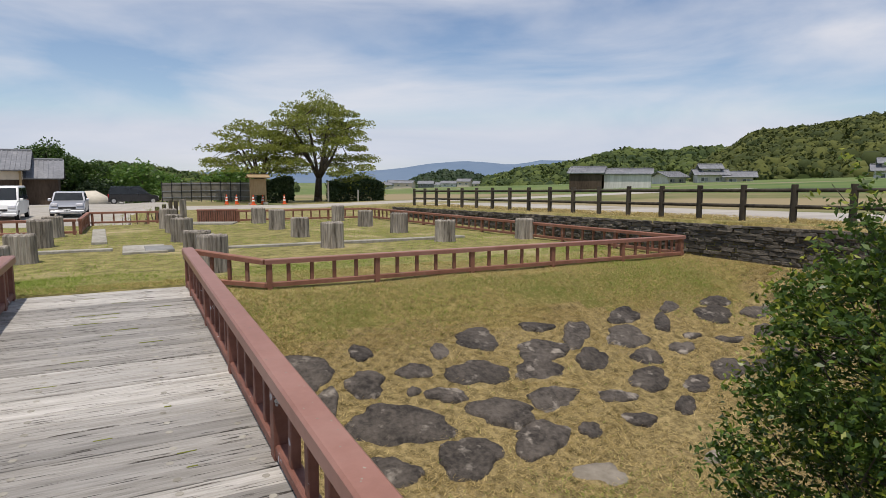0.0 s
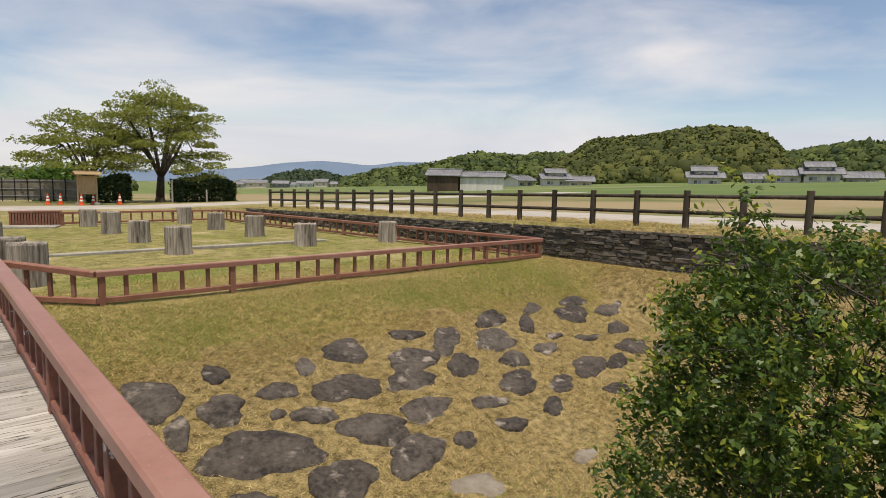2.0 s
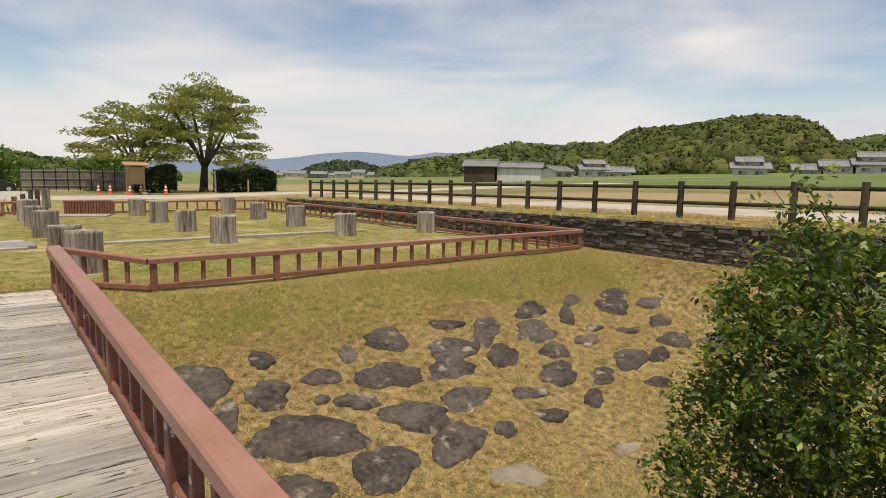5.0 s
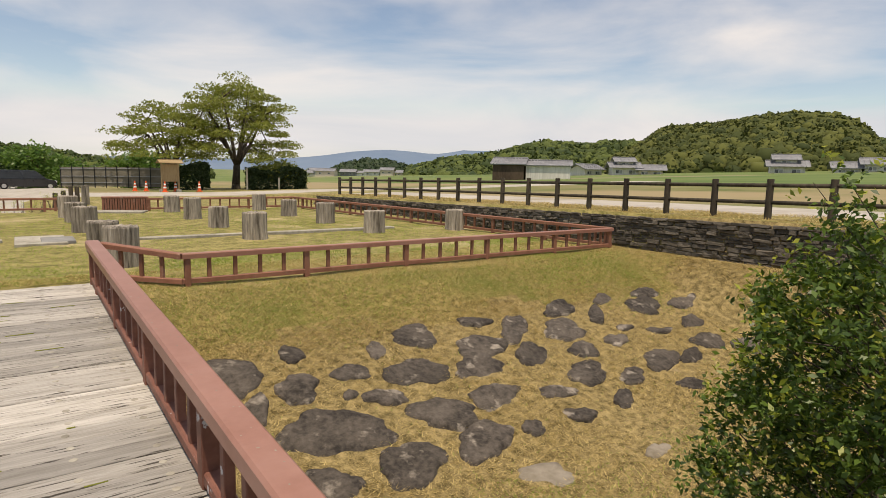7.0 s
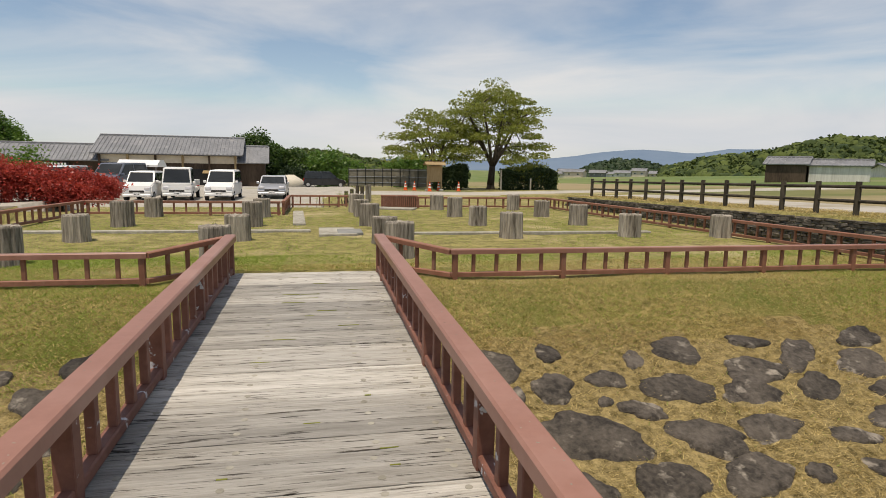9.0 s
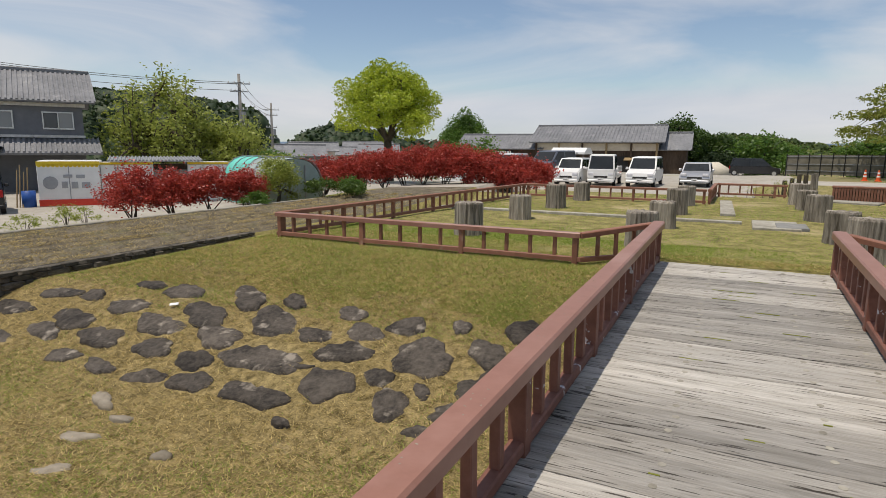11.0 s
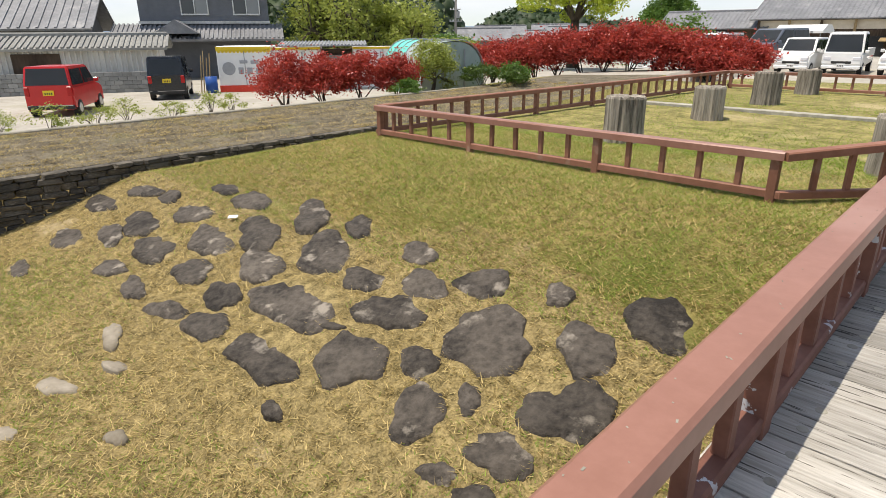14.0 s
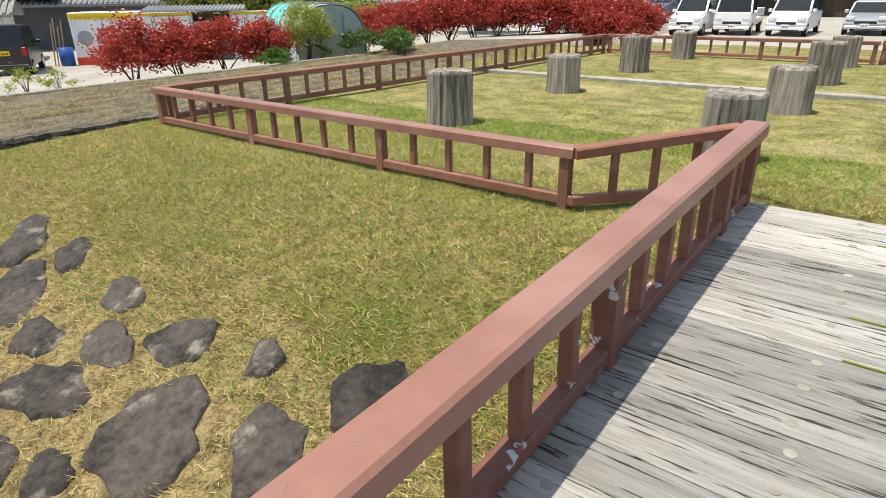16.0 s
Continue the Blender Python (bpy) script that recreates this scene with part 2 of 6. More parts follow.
L_TIP = leaf_mat("young_leaf", (0.10, 0.15, 0.018), (0.34, 0.36, 0.05), (0.36, 0.42, 0.05), 0.35, 0.3)
L_CHERRY = leaf_mat("cherry_leaf", (0.08, 0.12, 0.02), (0.27, 0.28, 0.06), (0.34, 0.38, 0.07))
L_CAMPHOR = leaf_mat("camphor_leaf", (0.2, 0.29, 0.025), (0.46, 0.5, 0.05), (0.5, 0.6, 0.06))
L_GREEN = leaf_mat("green_leaf", (0.05, 0.12, 0.02), (0.12, 0.2, 0.04), (0.15, 0.27, 0.04))
L_DOME = leaf_mat("broad_dark_leaf", (0.025, 0.055, 0.014), (0.07, 0.12, 0.025), (0.09, 0.16, 0.03))
L_WILLOW = leaf_mat("pale_leaf", (0.17, 0.22, 0.04), (0.34, 0.37, 0.08), (0.4, 0.46, 0.1))
L_DARK = leaf_mat("evergreen_leaf", (0.012, 0.03, 0.01), (0.035, 0.06, 0.018), (0.04, 0.07, 0.02), 0.6, 0.15)
L_RED = leaf_mat("red_leaf", (0.19, 0.025, 0.02), (0.55, 0.085, 0.065), (0.6, 0.1, 0.06), 0.4, 0.3)
L_HILL = leaf_mat("hill_tree", (0.022, 0.042, 0.012), (0.10, 0.13, 0.03), (0.08, 0.12, 0.02), 0.9, 0.1)
L_BAMBOO = leaf_mat("bamboo_leaf", (0.03, 0.045, 0.01), (0.105, 0.115, 0.025), (0.1, 0.13, 0.03), 0.9, 0.1)
L_GRASS = leaf_mat("grass_blade", (0.10, 0.068, 0.016), (0.74, 0.58, 0.26), (0.5, 0.39, 0.14), 0.7, 0.3)
L_FRESH = leaf_mat("green_blade", (0.085, 0.15, 0.02), (0.31, 0.385, 0.07), (0.34, 0.45, 0.06), 0.7, 0.3)


# ---- mesh helpers ----
def link(name, me, material, parent=None, label=""):
    ob = new(name, me)
    if material and not me.materials:
        me.materials.append(material)
    if parent:
        ob.parent = parent
    if label:
        ob["label"] = label
    return ob


def mesh_of(bm, name, smooth=False):
    me = bpy.data.meshes.new(name)
    for f_ in bm.faces:
        f_.smooth = smooth
    bm.to_mesh(me)
    bm.free()
    return me


def part(name, bm, material, parent=None, label="", smooth=False):
    return link(name, mesh_of(bm, name, smooth), material, parent, label)


def thing(name, m, label, category, group="", kind=""):
    ob = new(name)
    ob.matrix_world = m
    return tagged(ob, label, category, group, kind)


def box(bm, x, y, z, sx, sy, sz, bevel=0.0, rz=0.0, rx=0.0, ry=0.0):
    """A box by its middle and sizes, edges rounded by bevel."""
    g = bmesh.ops.create_cube(bm, size=1.0)
    vs = g["verts"]
    bmesh.ops.scale(bm, vec=(sx, sy, sz), verts=vs)
    if bevel:
        es = list({e for v in vs for e in v.link_edges})
        r = bmesh.ops.bevel(bm, geom=es, offset=bevel, segments=1, affect="EDGES", profile=0.6)
        vs = list({v for f_ in r["faces"] for v in f_.verts} | {v for v in vs if v.is_valid})
    bmesh.ops.transform(bm, matrix=pose(x, y, z, rx, ry, rz), verts=vs)
    return bm


def tube(bm, p0, p1, r0, r1, n=8, cap=True):
    """A tapered round bar from p0 to p1."""
    p0, p1 = Vector(p0), Vector(p1)
    d = p1 - p0
    q = d.to_track_quat("Z", "Y").to_matrix()
    rings = [[bm.verts.new(p + q @ Vector((r * math.cos(2 * math.pi * i / n), r * math.sin(2 * math.pi * i / n), 0))) for i in range(n)] for p, r in ((p0, r0), (p1, r1))]
    for i in range(n):
        bm.faces.new((rings[0][i], rings[0][(i + 1) % n], rings[1][(i + 1) % n], rings[1][i]))
    if cap:
        bm.faces.new(rings[1]), bm.faces.new(rings[0][::-1])
    return bm


def prism(bm, outline, p0, along, taper=1.0):
    """An outline in (u, z), set up at p0 across `along`, drawn out by the vector along."""
    along = Vector(along)
    side = Vector((-along.y, along.x, 0)).normalized()
    a = [bm.verts.new(Vector(p0) + side * u + Vector((0, 0, z))) for u, z in outline]
    b = [bm.verts.new(Vector(p0) + along + side * u * taper + Vector((0, 0, z))) for u, z in outline]
    k = len(outline)
    for i in range(k):
        bm.faces.new((a[i], a[(i + 1) % k], b[(i + 1) % k], b[i]))
    bm.faces.new(a[::-1]), bm.faces.new(b)
    bmesh.ops.recalc_face_normals(bm, faces=bm.faces)
    return bm


def arrays(name, verts, faces):
    me = bpy.data.meshes.new(name)
    verts, faces = np.asarray(verts, np.float32), np.asarray(faces, np.int32)
    me.vertices.add(len(verts))
    me.vertices.foreach_set("co", verts.ravel())
    k = faces.shape[1]
    me.loops.add(faces.size)
    me.loops.foreach_set("vertex_index", faces.ravel())
    me.polygons.add(len(faces))
    me.polygons.foreach_set("loop_start", np.arange(0, faces.size, k, dtype=np.int32))
    me.update(calc_edges=True)
    return me


def leaf_mesh(name, at, size, rng, aspect=0.5, lift=0.0, droop=0.3):
    """One bent four-cornered leaf at each place, turned at random."""
    at = np.asarray(at, float)
    k = len(at)
    d = rng.normal(size=(k, 3))
    d[:, 2] = d[:, 2] * 0.6 + lift
    d /= np.linalg.norm(d, axis=1)[:, None]
    e = np.cross(d, rng.normal(size=(k, 3)))
    e /= np.linalg.norm(e, axis=1)[:, None] + 1e-9
    up = np.cross(d, e)
    s = (size * rng.uniform(0.6, 1.3, k))[:, None]
    v = np.stack([at - d * s * 0.5, at + e * s * aspect * 0.5 + up * s * 0.08, at + d * s * 0.5 - up * s * droop * 0.3, at - e * s * aspect * 0.5 + up * s * 0.08], 1).reshape(-1, 3)
    return arrays(name, v, np.arange(4 * k).reshape(-1, 4))


# ---- ground ----
PY = [-40, -4, -2.5, 0.8, 5.0, 5.8, 6.5, 7.2, 7.8, 8.67, 9.2, 9.8, 28, 55, 90, 700, 5000]
PZ = [-0.3, -0.3, -0.5, -1.22, -1.23, -1.2, -1.05, -0.83, -0.62, -0.34, -0.12, 0.02, 0.02, -0.15, -1.5, -15.0, -15.0]
LEFT_WALL, RIGHT_WALL = -9.9, 12.4
DECK_START = -4.0


def road_z(y):
    return 0.98 - 0.018 * y if y < 30 else 0.44 - 0.023 * min(y - 30, 650)


def ground_z(x, y):
    main = float(np.interp(y, PY, PZ))
    if x > RIGHT_WALL + 0.02:
        raised = road_z(y) + max(0.0, min(x, 200) - 25) * 0.026
        k = min(1.0, max(0.0, (y - 26) / 14)) * min(1.0, max(0.0, 1 - (x - 12.4) / 8))
        return raised * (1 - k) + main * k
    if x < LEFT_WALL - 0.02:
        if x > -14.7:
            low = -0.45
        else:
            low = -0.5 - 0.1 * min(-14.7 - x, 6) - 0.004 * min(max(0, -20.7 - x), 100)
        k = min(1.0, max(0.0, (y - 20) / 8)) * min(1.0, max(0.0, 1 - (-9.9 - x) / 10))
        return (low - (max(0, min(y, 700) - 28) * 0.022)) * (1 - k) + main * k
    if x > 11.0 and -3 < y < 10.2:
        k = min(1.0, (x - 11.0) / 1.4)
        k = k * k * (3 - 2 * k)
        main += (0.02 + 0.03 * (10.2 - y) - main) * k * min(1.0, (y + 3) / 3)
    if -0.4 < x < 2.2 and DECK_START < y < 11.35:
        main = min(main, -0.12 - 0.02 * (11.4 - y))
    if y > 26.6 and x < 2.5:
        main -= 0.55 * min(1.0, (2.5 - x) / 2) * min(1.0, (y - 26.6) / 0.8) * max(0.0, 1 - (y - 26.6) / 50)
    fall = 0.02 - 0.23 * max(0.0, -7.0 - x) if y < 27 else 9.0
    return min(main, fall)


def build_ground():
    xs = [-5000, -2500, -1200, -600, -300, -150, -90, -60, -45, -35, -28, -24, -21, -18, -16.5, -14.9, -14.7] + list(np.arange(-14.6, -9.95, 0.175)) + [-9.93, -9.9]
    xs += list(np.arange(-9.5, 12.3, 0.33)) + [12.4, 12.43, 12.9, 13.6, 14.6, 15.6, 17, 19.0, 19.4, 22, 26, 30, 40, 55, 75, 100, 140, 200, 300, 500, 900, 1600, 2600, 5000]
    ys = [-5000, -1000, -300, -100, -40, -20, -12, -8] + list(np.arange(-5, 4.9, 0.7)) + list(np.arange(5, 10.6, 0.2)) + list(np.arange(11, 28, 1.0)) + [28.5, 30, 32, 35, 38, 41, 44, 48, 54, 62, 72, 85, 100, 130, 170, 220, 300, 400, 520, 700, 1000, 1500, 2500, 5000]
    verts, faces, slots = [], [], []
    for y in ys:
        for x in xs:
            near = -9.8 < x < 12.3 and -5 < y < 28
            rough = 0.03 * noise.noise((x * 0.9, y * 0.9, 0)) if near else 0
            ridge_ = 0.045 * math.sin(x * 9.0) if -14.6 < x < -10 and y < 24 else 0
            verts.append((x, y, ground_z(x, y) + rough + ridge_))
    k = len(xs)
    for j in range(len(ys) - 1):
        for i in range(k - 1):
            faces.append((j * k + i, j * k + i + 1, (j + 1) * k + i + 1, (j + 1) * k + i))
            x, y = (xs[i] + xs[i + 1]) / 2, (ys[j] + ys[j + 1]) / 2
            if abs(x) > 160 or y > 170 or y < -60:
                s = 6
            elif x > RIGHT_WALL + 0.03:
                s = 5 if 14.6 < x < 19.0 and y < 33 else (6 if x > 45 else 3 if x > 19 else 2)
                if 38 < y < 44 and x < 60:
                    s = 5
            elif x < LEFT_WALL - 0.03 and y < 27:
                s = 1 if x > -14.7 else (4 if x < -16.5 else 2)
            elif y > 44:
                s = 4 if x < 4 else 3
            elif y > 38:
                s = 5 if x > 1 else 4
            elif y > 26.9:
                s = 4 if x < 1.5 else 2
            elif y > 10.0:
                s = 2
            else:
                s = 0 if y > 8.6 + 0.7 * noise.noise((x * 0.8, y * 0.3, 2)) else 7
            slots.append(s)
    me = arrays("ground", verts, faces)
    for m in (M_LAWN, M_SOIL, M_YARD, M_FIELD, M_GRAVEL, M_ROAD, M_FAR, M_DRY):
        me.materials.append(m)
    me.polygons.foreach_set("material_index", slots)
    me.polygons.foreach_set("use_smooth", [True] * len(slots))
    ob = link("ground", me, None)
    tagged(ob, "sloping lawn, dry moat, gravel yard and fields in one sheet of ground", "ground", kind="structure")


build_ground()

# ---- the bridge ----
RAIL_L, RAIL_R, DECK_END, RAIL_TOP = -0.24, 2.035, 11.4, 0.61
# the whole bridge climbs slightly towards the lawn
BRIDGE = pose(0, DECK_END, 0, 1.146) @ pose(0, -DECK_END, 0)
deck = thing("deck", BRIDGE, "weathered grey timber footbridge deck with worn planks", "deck", kind="structure")


def build_deck():
    rng = random.Random(3)
    kinds = []
    for i in range(8):
        bm = bmesh.new()
        wd = 0.213
        n = 14
        rows = []
        for s in range(n + 1):
            x = -0.33 + 2.46 * s / n
            jag = 0.004 * rng.uniform(-1, 1)
            rows.append([bm.verts.new((x, y_, z_)) for y_, z_ in ((-wd / 2 + jag, -0.06), (-wd / 2 + jag, -0.006), (-wd / 2 + 0.008 + jag, 0.0), (wd / 2 - 0.008 + jag, 0.0), (wd / 2 + jag, -0.006), (wd / 2 + jag, -0.06))])
        for a, b in zip(rows, rows[1:]):
            for c in range(5):
                bm.faces.new((a[c], b[c], b[c + 1], a[c + 1]))
        bm.faces.new(rows[0][::-1]), bm.faces.new(rows[-1])
        bmesh.ops.recalc_face_normals(bm, faces=bm.faces)
        kinds.append(mesh_of(bm, "plank"))
    bm = bmesh.new()
    tube(bm, (0, 0, -0.02), (0, 0, 0.0015), 0.026, 0.024, 10)
    plug = mesh_of(bm, "plug")
    y = DECK_END - 0.11
    i = 0
    while y > DECK_START:
        ob = link("plank", kinds[i % 8], M_PLANK, deck)
        ob.matrix_local = pose(0, y, rng.uniform(-0.004, 0.003), 0, rng.uniform(-0.1, 0.1), rng.uniform(-0.1, 0.1))
        if y > -0.5:
            for x in (0.53, 1.41, -0.08, 1.88):
                pl = link("plug", plug, M_SLAB, ob)
                pl.location = (x + rng.uniform(-0.02, 0.02), rng.uniform(-0.04, 0.04), 0.001)
        y -= 0.219
        i += 1
    for x in (-0.1, 0.9, 1.9):
        bm = bmesh.new()
        box(bm, x, (DECK_END + DECK_START) / 2, -0.19, 0.18, DECK_END - DECK_START, 0.25, 0.01)
        part("beam", bm, M_POSTW, deck)
    bm = bmesh.new()
    rr = random.Random(9)
    for k in range(26):
        x0, y0 = rr.uniform(0.5, 1.6), DECK_END - 0.219 * rr.randint(2, 40)
        box(bm, x0, y0, 0.0, rr.uniform(0.05, 0.3), 0.012, 0.008, 0.002)
    ob = part("moss", bm, M_MOSS, deck, "green moss in the plank joints")


build_deck()


def rail_cap(bm, p0, p1, w, h, z, z1=None):
    """A rail with chamfered top edges whose top is at z, or climbs from z to z1."""
    c = min(w, h) * 0.16
    vs = set(bm.verts)
    prism(bm, [(-w / 2, z - h), (w / 2, z - h), (w / 2, z - c), (w / 2 - c, z), (-w / 2 + c, z), (-w / 2, z - c)], (p0[0], p0[1], 0), (p1[0] - p0[0], p1[1] - p0[1], 0))
    if z1 is not None:
        d = Vector((p1[0] - p0[0], p1[1] - p0[1], 0))
        for v in bm.verts:
            if v not in vs:
                v.co.z += (z1 - z) * (v.co - Vector((p0[0], p0[1], 0))).dot(d) / d.length_squared


bal_cache = {}


def bar_mesh(sx, sy, sz):
    key = (round(sx, 3), round(sy, 3), round(sz, 3))
    if key not in bal_cache:
        bm = bmesh.new()
        box(bm, 0, 0, 0, sx, sy, sz, 0.006)
        bal_cache[key] = mesh_of(bm, "baluster")
    return bal_cache[key]


def railing(name, p0, p1, top, foot, cap_w, cap_h, bar, post_every, step, cap_mat, bar_mat, label, ends=(1, 1), foot_z=0.07, group="", top_end=None, tilt=None):
    """A low fence from p0 to p1: cap rail, foot rail, balusters and stouter posts."""
    p0, p1 = Vector((*p0, 0)), Vector((*p1, 0))
    d = p1 - p0
    ang = math.degrees(math.atan2(d.y, d.x))
    rise = 0.0 if top_end is None else top_end - top
    fe = thing(name, tilt or pose(0, 0, foot), label, "fence", group)
    bm = bmesh.new()
    rail_cap(bm, p0, p1, cap_w, cap_h, top - foot, top - foot + rise)
    part("top_rail", bm, cap_mat, fe)
    bm = bmesh.new()
    rail_cap(bm, p0, p1, cap_w * 0.55, 0.07, foot_z + 0.035)
    part("bottom_rail", bm, bar_mat, fe)
    n = max(2, round(d.length / step))
    hgt = top - foot - cap_h
    for i in range(n + 1):
        if (i == 0 and not ends[0]) or (i == n and not ends[1]):
            continue
        stout = i % post_every == 0 or i == n
        w = bar * 1.45 if stout else bar
        low = -0.05 if stout else 0.05
        tall = hgt + round(rise * i / n, 2)
        ob = link("post" if stout else "baluster", bar_mesh(w, w * (1.0 if stout else 0.8), tall - low + 0.01), bar_mat, fe)
        at = p0 + d * (i / n)
        if stout and i in (0, n):
            at = at + d.normalized() * (0.07 if i == 0 else -0.07)
        ob.matrix_local = pose(at.x, at.y, (tall + low) / 2, 0, 0, ang)
    return fe


railing("bridge_railing", (RAIL_R, DECK_START), (RAIL_R, DECK_END - 0.02), RAIL_TOP, 0.0, 0.172, 0.10, 0.075, 5, 0.37, M_RED, M_REDWORN, "low red-painted timber railing along the bridge edge", group="bridge railings", tilt=BRIDGE)
railing("bridge_railing", (RAIL_L, DECK_START), (RAIL_L, DECK_END - 0.02), RAIL_TOP, 0.0, 0.172, 0.10, 0.075, 5, 0.37, M_RED, M_REDWORN, "low red-painted timber railing along the bridge edge", group="bridge railings", tilt=BRIDGE)
FT, FB = 0.485, 0.03
LBL = "low brown-red timber fence with square balusters on the lawn"
CORNER_R, CORNER_L = (2.99, 10.38), (-1.17, 10.4)
FENCES = [
    (CORNER_R, (11.93, 10.38)), ((CORNER_R[0] + 0.012, CORNER_R[1] - 0.02), (2.13, 11.33)), ((11.93, 10.45), (10.55, 25.6)), ((10.5, 25.65), (5.0, 25.65)),
    (CORNER_L, (-6.74, 10.38)), ((CORNER_L[0] - 0.012, CORNER_L[1] - 0.02), (-0.335, 11.33)), ((-6.74, 10.45), (-5.95, 22.0)), ((-5.9, 22.05), (-0.1, 22.05)),
    ((-0.02, 22.1), (0.0, 26.3)), ((0.05, 26.35), (2.3, 26.35)),
]
for fp, fq in FENCES:
    front = fp[1] < 11.3 and fq[1] < 11.3
    railing("lawn_fence", fp, fq, FT, FB, 0.12, 0.075, 0.055, 5, 0.36, M_RED if front else M_BROWN, M_BROWN, LBL, group="lawn fences", top_end=0.585 if fq[1] == 11.33 else None, ends=(0, 0) if fq[1] == 11.33 else (1, 1))

# ---- stumps ----
def stump_mesh(seed, r, h):
    rng = random.Random(seed)
    bm = bmesh.new()
    n = 40
    lv = [-0.05, 0.0, 0.04, h * 0.3, h * 0.65, h - 0.03, h]
    groove = [rng.choice((0, 0, 0.3, 1.0)) * rng.uniform(0.008, 0.03) for _ in range(n)]
    rings = []
    for z in lv:
        f_ = 1.0 + 0.05 * max(0, 1 - z / 0.2)
        ring = []
        for i in range(n):
            a = 2 * math.pi * i / n
            rr = r * f_ * (1 + 0.04 * math.sin(2 * a + seed) + 0.02 * math.sin(5 * a + seed * 2)) - groove[i] * (1.2 - 0.4 * z / h) - (0.014 if z == h else 0)
            ring.append(bm.verts.new((rr * math.cos(a), rr * math.sin(a), z + (rng.uniform(-0.012, 0.012) if z == h else 0))))
        rings.append(ring)
    for a, b in zip(rings, rings[1:]):
        for i in range(n):
            bm.faces.new((a[i], a[(i + 1) % n], b[(i + 1) % n], b[i]))
    c = bm.verts.new((0, 0, h - 0.006))
    for i in range(n):
        bm.faces.new((rings[-1][i], rings[-1][(i + 1) % n], c))
    return mesh_of(bm, "stump")


STUMPS = [stump_mesh(s, 0.27, h) for s, h in ((1, 0.56), (2, 0.62), (3, 0.58), (4, 0.66))]
rng_s = random.Random(5)
STUMP_AT = [(x, y) for x in (-3.84, -0.64, 5.64, 8.77) for y in (12.5, 15.5, 18.55, 21.55)] + [(2.55, 12.7), (2.5, 14.7), (2.5, 18.6), (2.5, 21.6), (2.45, 23.4), (5.64, 24.7), (8.77, 24.7), (11.3, 15.4)]
STUMP_AT.remove((5.64, 12.5)), STUMP_AT.remove((8.77, 12.5))
for i, (x, y) in enumerate(STUMP_AT):
    ob = link("wooden_stump", STUMPS[(i * 7 + 1) % 4], M_STUMP)
    ob.matrix_world = pose(x, y, ground_z(x, y), 0, 0, rng_s.uniform(0, 360))
    tagged(ob, "short weathered grey timber column stub standing on the lawn", "wooden stump", "column stubs in a grid")

# ---- stone slabs in the lawn ----
def slab(name, x, y, sx, sy, rz, label, mat_=None, h=0.1):
    bm = bmesh.new()
    box(bm, 0, 0, h / 2 - 0.05, sx, sy, h, 0.012)
    ob = part(name, bm, mat_ or M_SLAB)
    ob.matrix_world = pose(x, y, ground_z(x, y) + 0.012, 0, 0, rz)
    tagged(ob, label, "slab")


slab("stone_kerb", -2.9, 17.0, 7.6, 0.2, 0, "long pale stone kerb set in the lawn")
slab("stone_slab", 1.55, 16.75, 0.9, 1.5, 0, "pale flat stone slab with a drain cover")
slab("drain_cover", 1.85, 16.6, 0.6, 0.9, 0, "grey sunken drain cover plate in the slab", M_BLOCK, 0.112)
slab("stone_path", 0.5, 21.0, 0.35, 4.6, 2, "narrow pale stone path strip in the lawn")
slab("stone_kerb", 6.3, 16.3, 7.0, 0.22, 0, "long pale stone kerb set in the lawn")
slab("stone_slab", 3.9, 25.0, 1.9, 0.9, -20, "pale flat stone slab at the fence opening")

# ---- stones set in the bank ----
BANK_A = [(3.69, 8.23, 0.17, 0.14, 56), (2.99, 8.04, 0.3, 0.3, 78), (3.54, 7.65, 0.24, 0.21, 2), (3.05, 7.49, 0.2, 0.13, 71), (4.21, 7.74, 0.21, 0.14, 173), (4.73, 8.03, 0.2, 0.13, 49), (5.34, 8.17, 0.35, 0.24, 4), (4.98, 7.52, 0.4, 0.24, 176), (3.65, 6.94, 0.52, 0.34, 165), (4.39, 7.25, 0.24, 0.13, 168), (4.88, 6.84, 0.4, 0.25, 173), (4.13, 6.29, 0.36, 0.29, 42), (3.34, 6.33, 0.24, 0.21, 159), (5.03, 6.32, 0.37, 0.27, 26), (5.64, 6.87, 0.34, 0.2, 178), (5.79, 7.37, 0.38, 0.22, 178), (6.13, 7.75, 0.38, 0.24, 8)]
BANK_B = [(6.43, 8.29, 0.27, 0.12, 173), (6.92, 7.99, 0.4, 0.2, 37), (6.73, 7.38, 0.33, 0.2, 23), (7.68, 7.74, 0.42, 0.25, 4), (8.12, 8.26, 0.34, 0.19, 12), (8.66, 7.98, 0.34, 0.12, 38), (7.21, 6.86, 0.37, 0.21, 8), (7.59, 7.26, 0.29, 0.16, 7), (6.46, 6.68, 0.26, 0.13, 173), (5.68, 6.26, 0.17, 0.11, 24), (6.4, 6.24, 0.23, 0.13, 173), (9.85, 7.96, 0.42, 0.27, 6), (8.83, 7.54, 0.18, 0.08, 2), (8.37, 7.33, 0.25, 0.13, 11), (7.8, 6.6, 0.29, 0.15, 13), (7.22, 6.27, 0.23, 0.12, 22), (9.42, 7.33, 0.3, 0.11, 176)]
